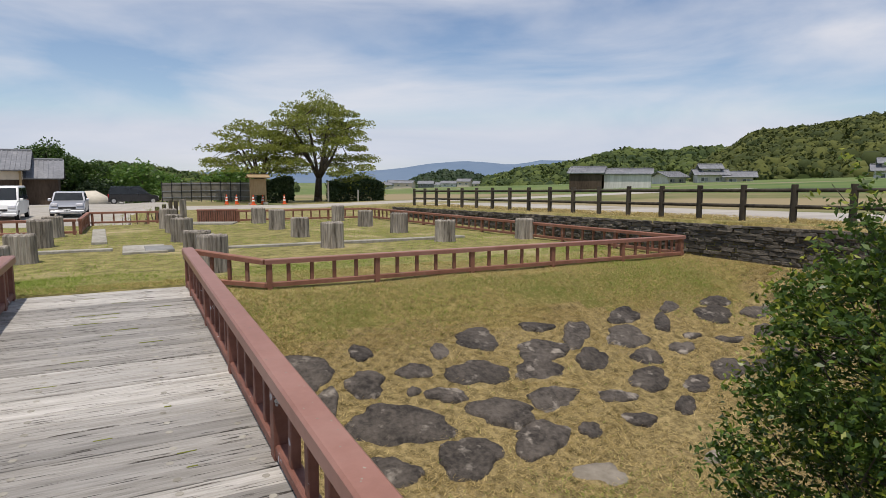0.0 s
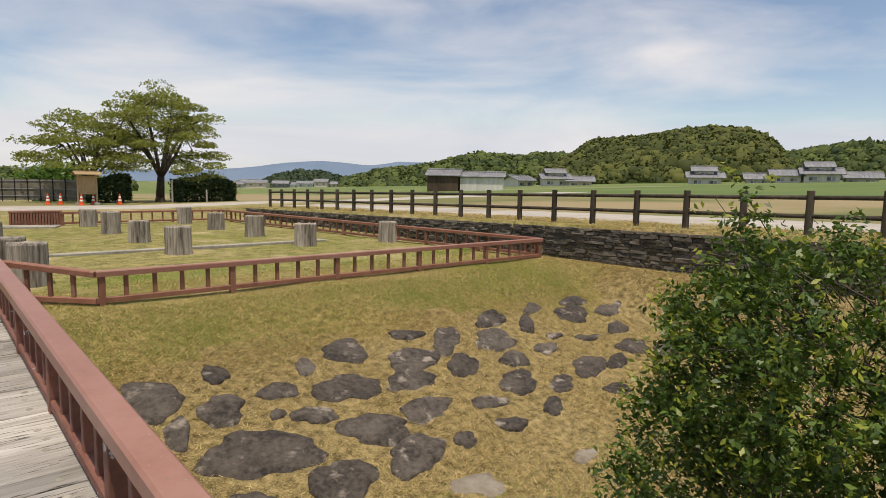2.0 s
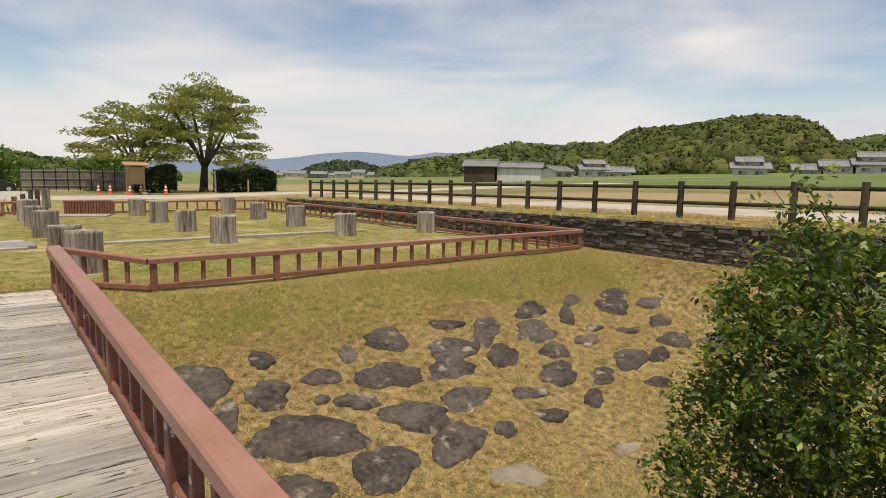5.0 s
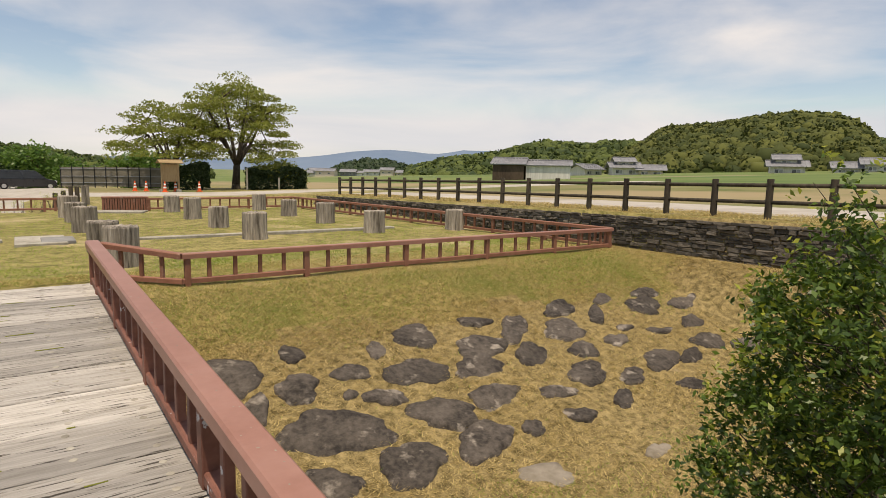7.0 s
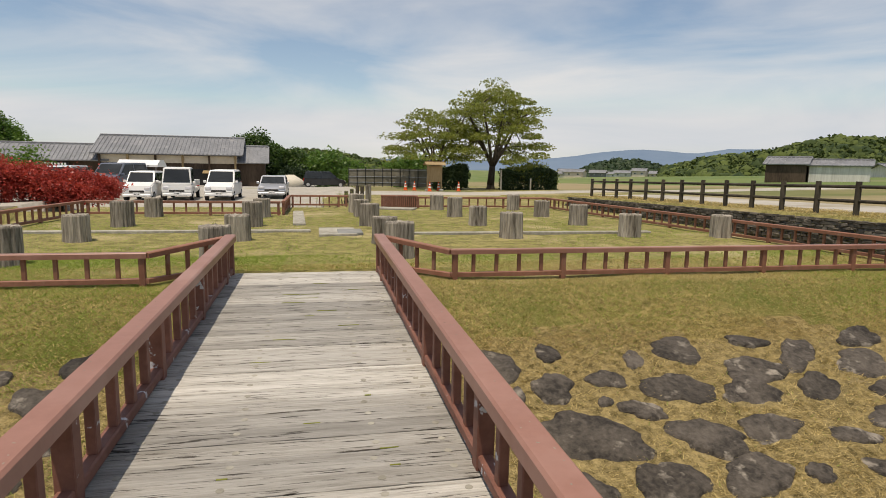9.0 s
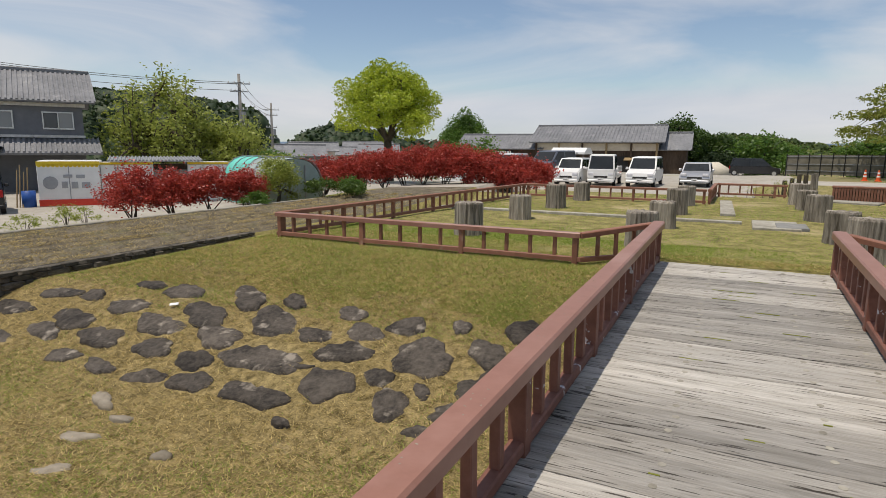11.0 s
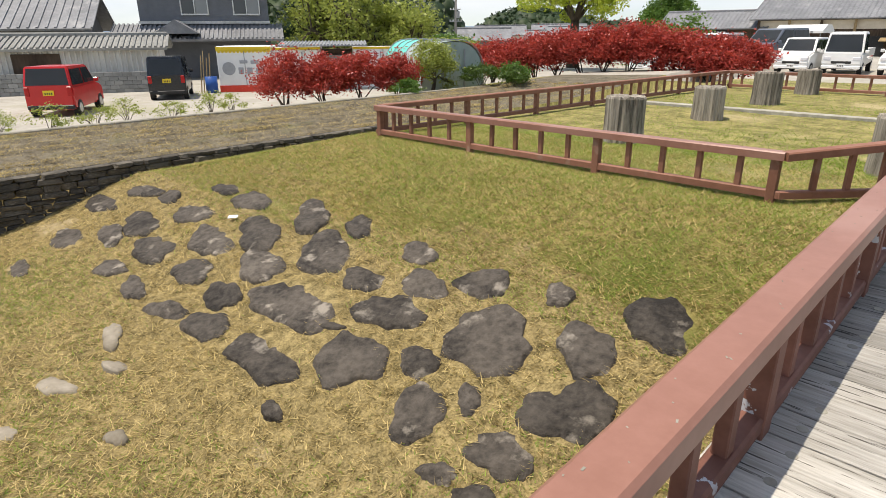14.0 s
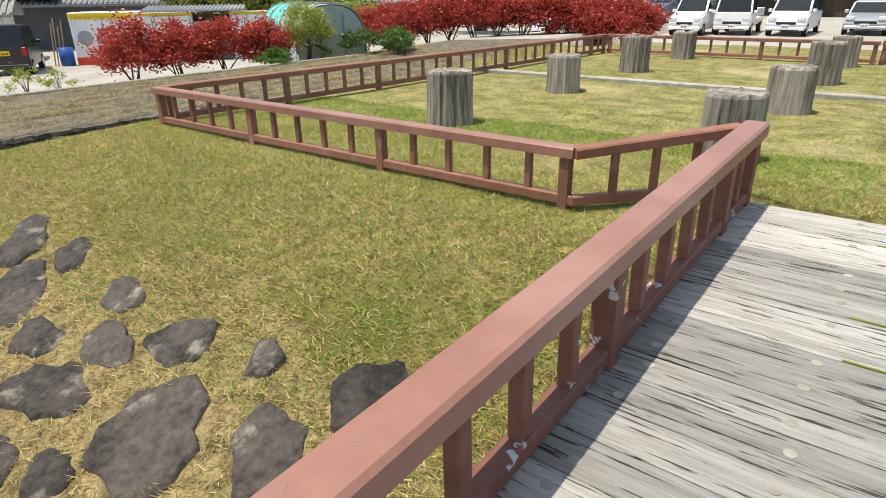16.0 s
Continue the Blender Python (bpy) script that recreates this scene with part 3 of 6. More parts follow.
BANK_C = [(8.65, 6.74, 0.42, 0.2, 20), (10.36, 7.34, 0.32, 0.13, 11), (9.28, 6.65, 0.29, 0.13, 15), (10.7, 6.53, 0.42, 0.2, 7), (8.5, 6.15, 0.25, 0.11, 175), (4.03, 7.4, 0.08, 0.06, 1), (10.35, 8.3, 0.36, 0.15, 8), (10.85, 7.85, 0.38, 0.16, 8), (10.05, 6.85, 0.4, 0.18, 5), (9.2, 8.3, 0.26, 0.12, 10)]
BANK_D = [(-4.15, 7.17, 0.55, 0.3, 7), (-3.77, 6.64, 0.41, 0.25, 0), (-3.07, 6.98, 0.35, 0.24, 167), (-2.54, 7.22, 0.17, 0.14, 180), (-3.79, 7.7, 0.27, 0.16, 1), (-3.19, 7.51, 0.34, 0.21, 4), (-3.16, 7.87, 0.25, 0.15, 7), (-3.57, 8.21, 0.21, 0.15, 166), (-2.7, 8.13, 0.24, 0.18, 175), (-2.23, 7.64, 0.39, 0.3, 177), (-2.05, 8.29, 0.15, 0.1, 127), (-1.54, 7.89, 0.25, 0.2, 129), (-1.22, 8.34, 0.28, 0.23, 115), (-1.36, 7.4, 0.29, 0.25, 14), (-2.21, 6.89, 0.26, 0.18, 148), (-1.97, 7.15, 0.13, 0.09, 134), (-1.52, 6.93, 0.21, 0.17, 9), (-4.54, 7.81, 0.44, 0.26, 163)]
BANK_E = [(-5.07, 7.37, 0.37, 0.2, 163), (-5.36, 8.22, 0.39, 0.2, 154), (-4.58, 8.3, 0.24, 0.14, 153), (-5.71, 7.72, 0.44, 0.23, 168), (-6.21, 7.37, 0.44, 0.22, 167), (-6.57, 8.12, 0.36, 0.18, 177), (-5.79, 6.94, 0.35, 0.17, 177), (-6.83, 6.95, 0.46, 0.22, 177), (-5.0, 6.88, 0.29, 0.15, 170), (-5.33, 6.45, 0.27, 0.1, 21), (-4.68, 6.56, 0.29, 0.17, 1), (-6.15, 6.44, 0.28, 0.13, 170), (-7.15, 7.61, 0.41, 0.19, 180), (-7.74, 7.14, 0.45, 0.21, 177), (-7.91, 6.8, 0.37, 0.16, 174), (-8.5, 6.43, 0.45, 0.18, 172), (-6.92, 6.47, 0.29, 0.13, 6), (-3.52, 7.15, 0.12, 0.06, 16), (-9.21, 7.12, 0.44, 0.19, 180)]
BANK_F = [(-8.09, 5.78, 0.3, 0.12, 174), (-3.15, 6.33, 0.11, 0.07, 164), (-1.75, 6.62, 0.13, 0.07, 27), (-1.47, 6.62, 0.14, 0.09, 28), (-7.32, 8.15, 0.29, 0.13, 0), (-8.08, 7.68, 0.27, 0.11, 179), (-8.8, 7.61, 0.39, 0.16, 8)]
PALE = [(5.2, 5.58, 0.28, 0.2, 164), (-5.38, 5.96, 0.23, 0.09, 163), (-4.83, 5.8, 0.13, 0.08, 5), (-4.88, 5.37, 0.2, 0.11, 15), (-3.82, 5.47, 0.1, 0.06, 14), (-4.5, 4.88, 0.16, 0.1, 30), (6.56, 5.31, 0.2, 0.1, 10)]
pitching = thing("stone_pitching", pose(0, 0, 0), "dark rough stones set flush in the grassy moat bank", "stones", kind="structure")


def bank_stone(x, y, a, b, deg, seed, material):
    rng = random.Random(seed)
    ph = [rng.uniform(0, 6.28) for _ in range(5)]
    n = 34
    ca, sa = math.cos(radians(deg)), math.sin(radians(deg))
    verts, faces = [], []
    lean = rng.uniform(-0.03, 0.03)
    for rad, up in ((1.04, -0.08), (1.0, 0.006), (0.92, 0.024), (0.5, 0.03), (0.0, 0.03)):
        for i in range(n if rad else 1):
            t = 2 * math.pi * i / n
            r = rad * (1 + 0.12 * math.sin(2 * t + ph[0]) + 0.10 * math.sin(3 * t + ph[1]) + 0.06 * math.sin(5 * t + ph[2]) + 0.05 * math.sin(8 * t + ph[3]) + 0.02 * math.sin(13 * t + ph[4]) + rng.uniform(-0.02, 0.02))
            u, v = a * r * math.cos(t), b * r * math.sin(t)
            px, py = u * ca - v * sa, u * sa + v * ca
            rough = 0.024 * noise.noise(((x + px) * 5, (y + py) * 5, seed)) if rad < 0.95 else 0
            verts.append((px, py, ground_z(x + px, y + py) + up + rough + lean * v / b))
    for ring in range(3):
        for i in range(n):
            o, o2 = ring * n, (ring + 1) * n
            faces.append((o + i, o + (i + 1) % n, o2 + (i + 1) % n, o2 + i))
    top = len(verts) - 1
    me = bpy.data.meshes.new("stone")
    me.from_pydata(verts, [], faces + [(3 * n + i, 3 * n + (i + 1) % n, top) for i in range(n)])
    for p_ in me.polygons:
        p_.use_smooth = True
    ob = link("stone", me, material, pitching)
    ob.location = (x, y, 0)


for i, s_ in enumerate(BANK_A + BANK_B + BANK_C + BANK_D + BANK_E + BANK_F):
    bank_stone(*s_, i, M_STONE)
for i, s_ in enumerate(PALE):
    bank_stone(*s_, 300 + i, M_PALE)

# ---- grass ----
STONES = np.array(BANK_A + BANK_B + BANK_C + BANK_D + BANK_E + BANK_F + PALE)


def grass(name, count, x0, x1, y0, y1, size, material, seed, dense=None, label="", lie=0.5):
    """Blades scattered over a stretch of ground, none on the stones or the deck."""
    rng = np.random.default_rng(seed)
    xy = np.stack([rng.uniform(x0, x1, count), rng.uniform(y0, y1, count)], 1)
    keep = ~((xy[:, 0] > -0.36) & (xy[:, 0] < 2.16) & (xy[:, 1] < 11.45))
    for sx, sy, a, b, deg in STONES:
        d = xy - (sx, sy)
        c, s = math.cos(radians(deg)), math.sin(radians(deg))
        u, v = d[:, 0] * c + d[:, 1] * s, -d[:, 0] * s + d[:, 1] * c
        keep &= (u / a) ** 2 + (v / b) ** 2 > 0.95
    if dense:
        keep &= np.array([dense(x, y) for x, y in xy]) > rng.uniform(0, 1, count)
    xy = xy[keep]
    k = len(xy)
    z = np.array([ground_z(x, y) + 0.03 * noise.noise((x * 0.9, y * 0.9, 0)) for x, y in xy]) - 0.002
    p = np.column_stack([xy, z])
    a = rng.uniform(0, 2 * math.pi, k)
    side = np.column_stack([np.cos(a), np.sin(a), np.zeros(k)])
    h = size * rng.uniform(0.5, 1.4, k)
    b = rng.uniform(0, 2 * math.pi, k)
    tip = p + np.column_stack([np.cos(b) * h * lie * 1.6, np.sin(b) * h * lie * 1.6, h * rng.uniform(0.25, 0.8, k)])
    w = (0.0028 + 0.045 * size * rng.uniform(0.6, 1.2, k))[:, None]
    v = np.stack([p - side * w, p + side * w, tip], 1).reshape(-1, 3)
    me = arrays(name, v, np.arange(3 * k).reshape(-1, 3))
    tagged(link(name, me, material), label, "grass", kind="stuff")


def green_patch(x, y):
    v = noise.noise((x * 0.35, y * 0.5, 7)) * 1.1 + 0.25 * noise.noise((x * 1.5, y * 1.5, 2))
    side = 0.8 if x < 0.5 else -0.12
    return max(0.02, min(1.0, 0.12 + v + side + (0.25 if y > 8.6 else (-0.75 if x < 0.5 else -0.2) if y < 8.0 else -0.1)))


def thin_patch(x, y):
    return 0.6 + 0.5 * noise.noise((x * 0.8, y * 0.8, 1))


grass("dry_grass", 480000, -9.8, 12.3, 3.2, 8.8, 0.048, L_GRASS, 1, thin_patch, "dry straw-coloured grass between the bank stones", 0.8)
grass("lawn_grass", 220000, -9.8, 12.3, 8.3, 12.0, 0.045, L_GRASS, 2, None, "short mown yellow-green lawn grass", 0.6)
grass("green_grass", 620000, -9.8, 12.3, 4.0, 13.0, 0.046, L_FRESH, 3, green_patch, "short fresh green grass in patches", 0.5)
grass("yard_grass", 150000, -6.7, 11.6, 11.4, 25.5, 0.05, L_FRESH, 4, lambda x, y: 0.45 + 0.9 * noise.noise((x * 0.3, y * 0.4, 5)), "worn lawn grass round the column stubs", 0.5)

# ---- the stone walls ----
STONE_KINDS = []
for seed in range(10):
    r_ = random.Random(seed)
    bm_ = bmesh.new()
    box(bm_, 0, 0, 0, 1, 1, 1, 0.12)
    for v_ in bm_.verts:
        v_.co += Vector((r_.uniform(-0.07, 0.07), r_.uniform(-0.06, 0.06), r_.uniform(-0.09, 0.09)))
    STONE_KINDS.append(mesh_of(bm_, "stone"))


def stone_wall(name, x, face, y0, y1, top, base, label, pieces=300, thick=0.5):
    """A dry-stone wall along y; face: the side (+1 or -1 in x) that shows."""
    rng = random.Random(len(name) * 7 + int(y1))
    body = thing(name, pose(0, 0, 0), label, "wall", kind="structure")
    bm = bmesh.new()
    n = 24
    rows = []
    for i in range(n + 1):
        y = y0 + (y1 - y0) * i / n
        rows.append([bm.verts.new((x - face * d, y, z)) for d, z in ((0.06, base - 0.3), (0.06, top(y) - 0.02), (thick, top(y) - 0.02), (thick, base - 0.3))])
    for a, b in zip(rows, rows[1:]):
        for c in range(3):
            bm.faces.new((a[c], b[c], b[c + 1], a[c + 1]))
    bm.faces.new(rows[0]), bm.faces.new(rows[-1][::-1])
    bmesh.ops.recalc_face_normals(bm, faces=bm.faces)
    part("core", bm, M_GAP, body)
    spots = []
    z = 0.0
    depth = max(top(y) for y in (y0, y1)) - base
    while z < depth + 0.2:
        h = rng.uniform(0.05, 0.115)
        y = y0 + rng.uniform(0, 0.2)
        while y < y1:
            w = rng.uniform(0.12, 0.42)
            zz = top(y) - z - h / 2
            if zz > max(base, ground_z(x + face * 0.2, y + w / 2)) - 0.12:
                spots.append((y + w / 2, zz, w, h))
            y += w
        z += h
    spots.sort(key=lambda s: abs(s[0] - 8.0))
    rest_v, rest_f = [], []
    for i, (y, zz, w, h) in enumerate(spots):
        m = pose(x - face * rng.uniform(0.02, 0.07), y, zz, rng.uniform(-3, 3), 0, rng.uniform(-5, 5)) @ Matrix.Diagonal((0.2, w * 0.97, h * 0.96, 1))
        me = STONE_KINDS[rng.randrange(10)]
        if i < pieces:
            ob = link("stone", me, M_WALL, body)
            ob.matrix_local = m
        else:
            o = len(rest_v)
            rest_v += [tuple(m @ v.co) for v in me.vertices]
            rest_f += [tuple(o + k for k in p_.vertices) for p_ in me.polygons]
    if rest_v:
        me = bpy.data.meshes.new("far_stones")
        me.from_pydata(rest_v, [], rest_f)
        ob = link("far_stones", me, M_WALLREST, body)
        ob["kind"] = "stuff"


M_WALLREST = mat("wall_stone_far", (0.055, 0.048, 0.038), (0.15, 0.132, 0.105), 8, 0.9, 1.0, island=0.35, dist=0.02, spot=(0.22, 0.2, 0.16), spot_scale=3.0, spot_at=(0.6, 0.72))
stone_wall("wall_east", RIGHT_WALL + 0.03, -1, -6, 27.5, lambda y: road_z(y) - 0.06, -1.3, "dark dry-stone retaining wall below the road")
stone_wall("wall_west", LEFT_WALL - 0.0, 1, -6, 13, lambda y: -0.42, -1.3, "low dark dry-stone retaining wall along the ploughed bed", 250, 0.35)
bm_ = bmesh.new()
box(bm_, -14.75, 6, -0.5, 0.14, 34, 0.24, 0.02)
tagged(part("bed_kerb", bm_, M_SLAB), "low mossy concrete kerb along the ploughed bed", "kerb", kind="structure")

# ---- clods of the ploughed bed ----
def clods():
    rng = np.random.default_rng(8)
    k = 5000
    x = rng.uniform(-14.6, -10.1, k)
    y = rng.uniform(-2, 24, k)
    z = np.array([ground_z(a, b) for a, b in zip(x, y)]) + 0.045 * np.sin(x * 9.0)
    s = rng.uniform(0.015, 0.05, k)[:, None]
    base = np.array([(-1, -1, -0.6), (1, -1, -0.6), (0.9, 1, -0.6), (-1, 0.9, -0.6), (0, 0, 0.8)])
    v = (np.column_stack([x, y, z])[:, None, :] + (base[None] * rng.uniform(0.6, 1.4, (k, 5, 3))) * s[:, :, None]).reshape(-1, 3)
    f_ = np.array([(0, 1, 4), (1, 2, 4), (2, 3, 4), (3, 0, 4)])
    me = arrays("clods", v, (np.arange(k)[:, None, None] * 5 + f_[None]).reshape(-1, 3))
    tagged(link("soil_clods", me, M_SOIL), "grey crumbly clods on the ploughed bed", "soil", kind="stuff")


clods()
grass("bed_weeds", 26000, -15.6, -14.8, -4, 24, 0.09, L_FRESH, 6, None, "green weeds along the kerb of the bed", 0.4)
grass("field_weeds", 340000, -14.6, -10.0, -2, 24, 0.085, L_GRASS, 16, lambda x, y: max(0.0, min(1.0, 2.2 * math.sin(x * 9.0))), "dry stubble in rows on the ploughed bed", 0.7)
grass("verge_grass", 50000, 12.5, 15.0, -2, 30, 0.07, L_GRASS, 7, None, "dry verge grass along the road edge", 0.5)

# ---- post-and-rail fence along the road ----
road_fence = thing("road_fence", pose(0, 0, 0), "dark weathered log post-and-rail fence along the road", "fence")
FX = 13.1
bm_ = bmesh.new()
tube(bm_, (0, 0, -0.2), (0, 0, 0.78), 0.068, 0.064, 12)
POST_ME = mesh_of(bm_, "post")
fy = -3.6
FPOSTS = []
while fy < 27:
    FPOSTS.append(fy)
    fy += 1.12
for a_, b_ in zip(FPOSTS, FPOSTS[1:] + [None]):
    ob = link("post", POST_ME, M_POSTW, road_fence)
    ob.location = (FX, a_, road_z(a_))
    if b_:
        for hh in (0.66, 0.33):
            bm_ = bmesh.new()
            tube(bm_, (FX, a_, road_z(a_) + hh), (FX, b_, road_z(b_) + hh), 0.04, 0.038, 8)
            part("rail", bm_, M_POSTW, road_fence, smooth=True)


# ---- the near bush ----
def bush(name, x, y, z, r, h, leaf, count, seed, material, label, tips=None, tip_share=0.15, stems=9, clumps=60, cat="bush", group=""):
    rng = np.random.default_rng(seed)
    root = thing(name, pose(x, y, z), label, cat, group)
    bm = bmesh.new()
    cs = []
    for i in range(clumps):
        a, el = rng.uniform(0, 2 * math.pi), rng.uniform(-0.5, 1.0)
        q = math.sqrt(max(0.05, 1 - el * el)) if el > 0 else 1.0
        rad = rng.uniform(0.55, 1.0)
        cs.append((r * rad * q * math.cos(a), r * rad * q * math.sin(a), h * 0.5 + h * 0.46 * el * rad + rng.normal() * 0.03 * h))
    for i in range(stems):
        c = Vector(cs[i * clumps // stems])
        b0 = Vector((rng.normal() * 0.06 * r, rng.normal() * 0.06 * r, -0.1))
        mid = c * 0.5 + Vector((0, 0, 0.08 * h))
        tube(bm, b0, mid, 0.016 * h, 0.010 * h, 6)
        tube(bm, mid, c, 0.010 * h, 0.003 * h, 5)
    part("stem", bm, M_BARK, root)
    per = count // clumps
    pts = np.concatenate([np.array(c) + rng.normal(size=(per, 3)) * (0.19 * r, 0.19 * r, 0.13 * h * 0.6) * rng.uniform(0.6, 1.2) for c in cs])
    pts = pts[pts[:, 2] > 0.06 * h]
    k = int(len(pts) * (1 - tip_share)) if tips else len(pts)
    if tips:
        order = np.argsort(pts[:, 2] + rng.normal(size=len(pts)) * 0.35 * h + 0.3 * np.hypot(pts[:, 0], pts[:, 1]))
        link("young_shoots", leaf_mesh("young_shoots", pts[order[k:]], leaf, rng, 0.5, 0.5), tips, root, "fresh yellow-green young leaves")
        pts = pts[order[:k]]
    link("foliage", leaf_mesh("foliage", pts, leaf, rng, 0.55, 0.2), material, root)
    return root


def near_bush():
    """A tall evergreen shrub with sprigs of small leaves."""
    rng = np.random.default_rng(21)
    root = thing("evergreen_bush", pose(4.55, 2.45, -1.23), "dense dark evergreen bush with yellow-green young shoots", "bush")
    bm = bmesh.new()
    leaves, young = [], []
    for i in range(700):
        a = rng.uniform(0, 2 * math.pi)
        t = rng.uniform(0.12, 1.0)
        prof = math.sqrt(max(0.0, 1 - ((t - 0.5) / 0.56) ** 2))
        rad = 0.86 * prof * (0.45 + 0.55 * math.sqrt(rng.uniform(0, 1))) * (1 + 0.15 * math.sin(3 * a + 1) + 0.1 * math.sin(7 * t * 3 + a))
        p0 = np.array([rad * math.cos(a), rad * math.sin(a), 2.55 * t])
        out = np.array([math.cos(a) * 0.8, math.sin(a) * 0.8, 0.75]) + rng.normal(size=3) * 0.35
        out /= np.linalg.norm(out)
        ln = rng.uniform(0.14, 0.30) * (1.9 if i % 13 == 0 else 1)
        tube(bm, p0 - out * 0.12, p0 + out * ln, 0.0045, 0.0015, 4, False)
        for tw in range(7):
            q0 = p0 + out * ln * rng.uniform(0.1, 1.0)
            dr = out * 0.5 + rng.normal(size=3) * 0.6
            dr /= np.linalg.norm(dr)
            n = 15
            s = np.linspace(0, 0.16, n)[:, None]
            pts = q0 + dr * s + rng.normal(size=(n, 3)) * 0.016
            leaves.append(pts[:11])
            (young if i % 2 == 0 else leaves).append(pts[11:] + out * 0.02)
    for i in range(10):
        a = 2 * math.pi * i / 10
        tube(bm, (0.1 * math.cos(a), 0.1 * math.sin(a), -0.05), (0.5 * math.cos(a), 0.5 * math.sin(a), 1.1), 0.03, 0.012, 6)
    part("stem", bm, M_BARK, root)
    link("foliage", leaf_mesh("foliage", np.concatenate(leaves), 0.039, rng, 0.5, 0.35), L_BUSH, root)
    link("young_foliage", leaf_mesh("young_foliage", np.concatenate(young), 0.040, rng, 0.45, 0.6), L_TIP, root, "yellow-green young leaves at the shoot tips")


near_bush()


# ---- trees ----
def tree(name, x, y, z, height, spread, trunk_r, fork, material, leaf, per_tip, seed, label, lean=(0, 0), flat=0.75, limbs=6, twig_spread=0.5, group="", low=0.0):
    """A trunk that forks into limbs and branches, with leaves in clumps round the branch ends."""
    rng = np.random.default_rng(seed)
    root = thing(name, pose(x, y, z), label, "tree", group)
    bm = bmesh.new()
    top = Vector((lean[0] * fork, lean[1] * fork, fork))
    tube(bm, (0, 0, -0.3), (0, 0, 0.15 * fork), trunk_r * 1.35, trunk_r * 1.05, 10)
    tube(bm, (0, 0, 0.15 * fork), top, trunk_r * 1.05, trunk_r * 0.8, 10)
    tips = []

    def grow(p, d, ln, r, level):
        q = p + d * ln * 0.5
        d2 = (d + Vector(rng.normal(size=3) * 0.18)).normalized()
        e = q + d2 * ln * 0.5
        tube(bm, p, q, r, r * 0.8, 6, False), tube(bm, q, e, r * 0.8, r * 0.55, 6, False)
        if level >= 2:
            tips.append(q), tips.append(e)
        if level == 3:
            return
        for _ in range(3 if level < 2 else 2):
            nd = (d2 * 0.75 + Vector(rng.normal(size=3) * 0.55)).normalized()
            nd.z = nd.z * flat + 0.08
            grow(e if _ else q, nd.normalized(), ln * rng.uniform(0.6, 0.85), r * 0.55, level + 1)

    for i in range(limbs):
        a = 2 * math.pi * (i + rng.uniform(0, 0.6)) / limbs
        el = rng.uniform(0.25, 1.1)
        d = Vector((math.cos(a) * math.cos(el), math.sin(a) * math.cos(el), math.sin(el)))
        grow(top * rng.uniform(0.8, 1.0), d, 1.0, trunk_r * 0.5, 0)
    arr = np.array([tuple(t) for t in tips])
    # fit the branching to the tree's height and spread
    kx = spread / max(1e-6, np.percentile(np.hypot(arr[:, 0], arr[:, 1]), 96))
    kz = (height - fork) / max(1e-6, arr[:, 2].max() - fork)
    for v in bm.verts:
        if v.co.z > fork * 0.8:
            k = min(1.0, (v.co - top).length / 0.4)
            v.co.x, v.co.y = v.co.x * (1 + (kx - 1) * k), v.co.y * (1 + (kx - 1) * k)
            v.co.z = fork + (v.co.z - fork) * (1 + (kz - 1) * k)
    arr = arr * (kx, kx, 1)
    arr[:, 2] = fork + (arr[:, 2] - fork) * kz
    mid = fork + 0.25 * (height - fork)
    for v in bm.verts:
        q = math.sqrt((v.co.x / spread) ** 2 + (v.co.y / spread) ** 2 + (max(0, v.co.z - mid) / (height - mid)) ** 2)
        if q > 1:
            v.co = Vector((v.co.x / q, v.co.y / q, mid + (v.co.z - mid) / q if v.co.z > mid else v.co.z))
    q = np.sqrt((arr[:, 0] / spread) ** 2 + (arr[:, 1] / spread) ** 2 + (np.maximum(0, arr[:, 2] - mid) / (height - mid)) ** 2)
    q = np.maximum(1.0, q * rng.uniform(0.92, 1.15, len(q)))
    arr[:, :2] /= q[:, None]
    arr[:, 2] = np.where(arr[:, 2] > mid, mid + (arr[:, 2] - mid) / q, arr[:, 2])
    part("trunk", bm, M_BARK, root, smooth=True)
    arr = arr[arr[:, 2] > low * height]
    pts = np.repeat(arr, per_tip, 0) + rng.normal(size=(len(arr) * per_tip, 3)) * (twig_spread, twig_spread, twig_spread * 0.55)
    link("crown", leaf_mesh("crown", pts, leaf, rng, 0.6, 0.1), material, root)
    return root


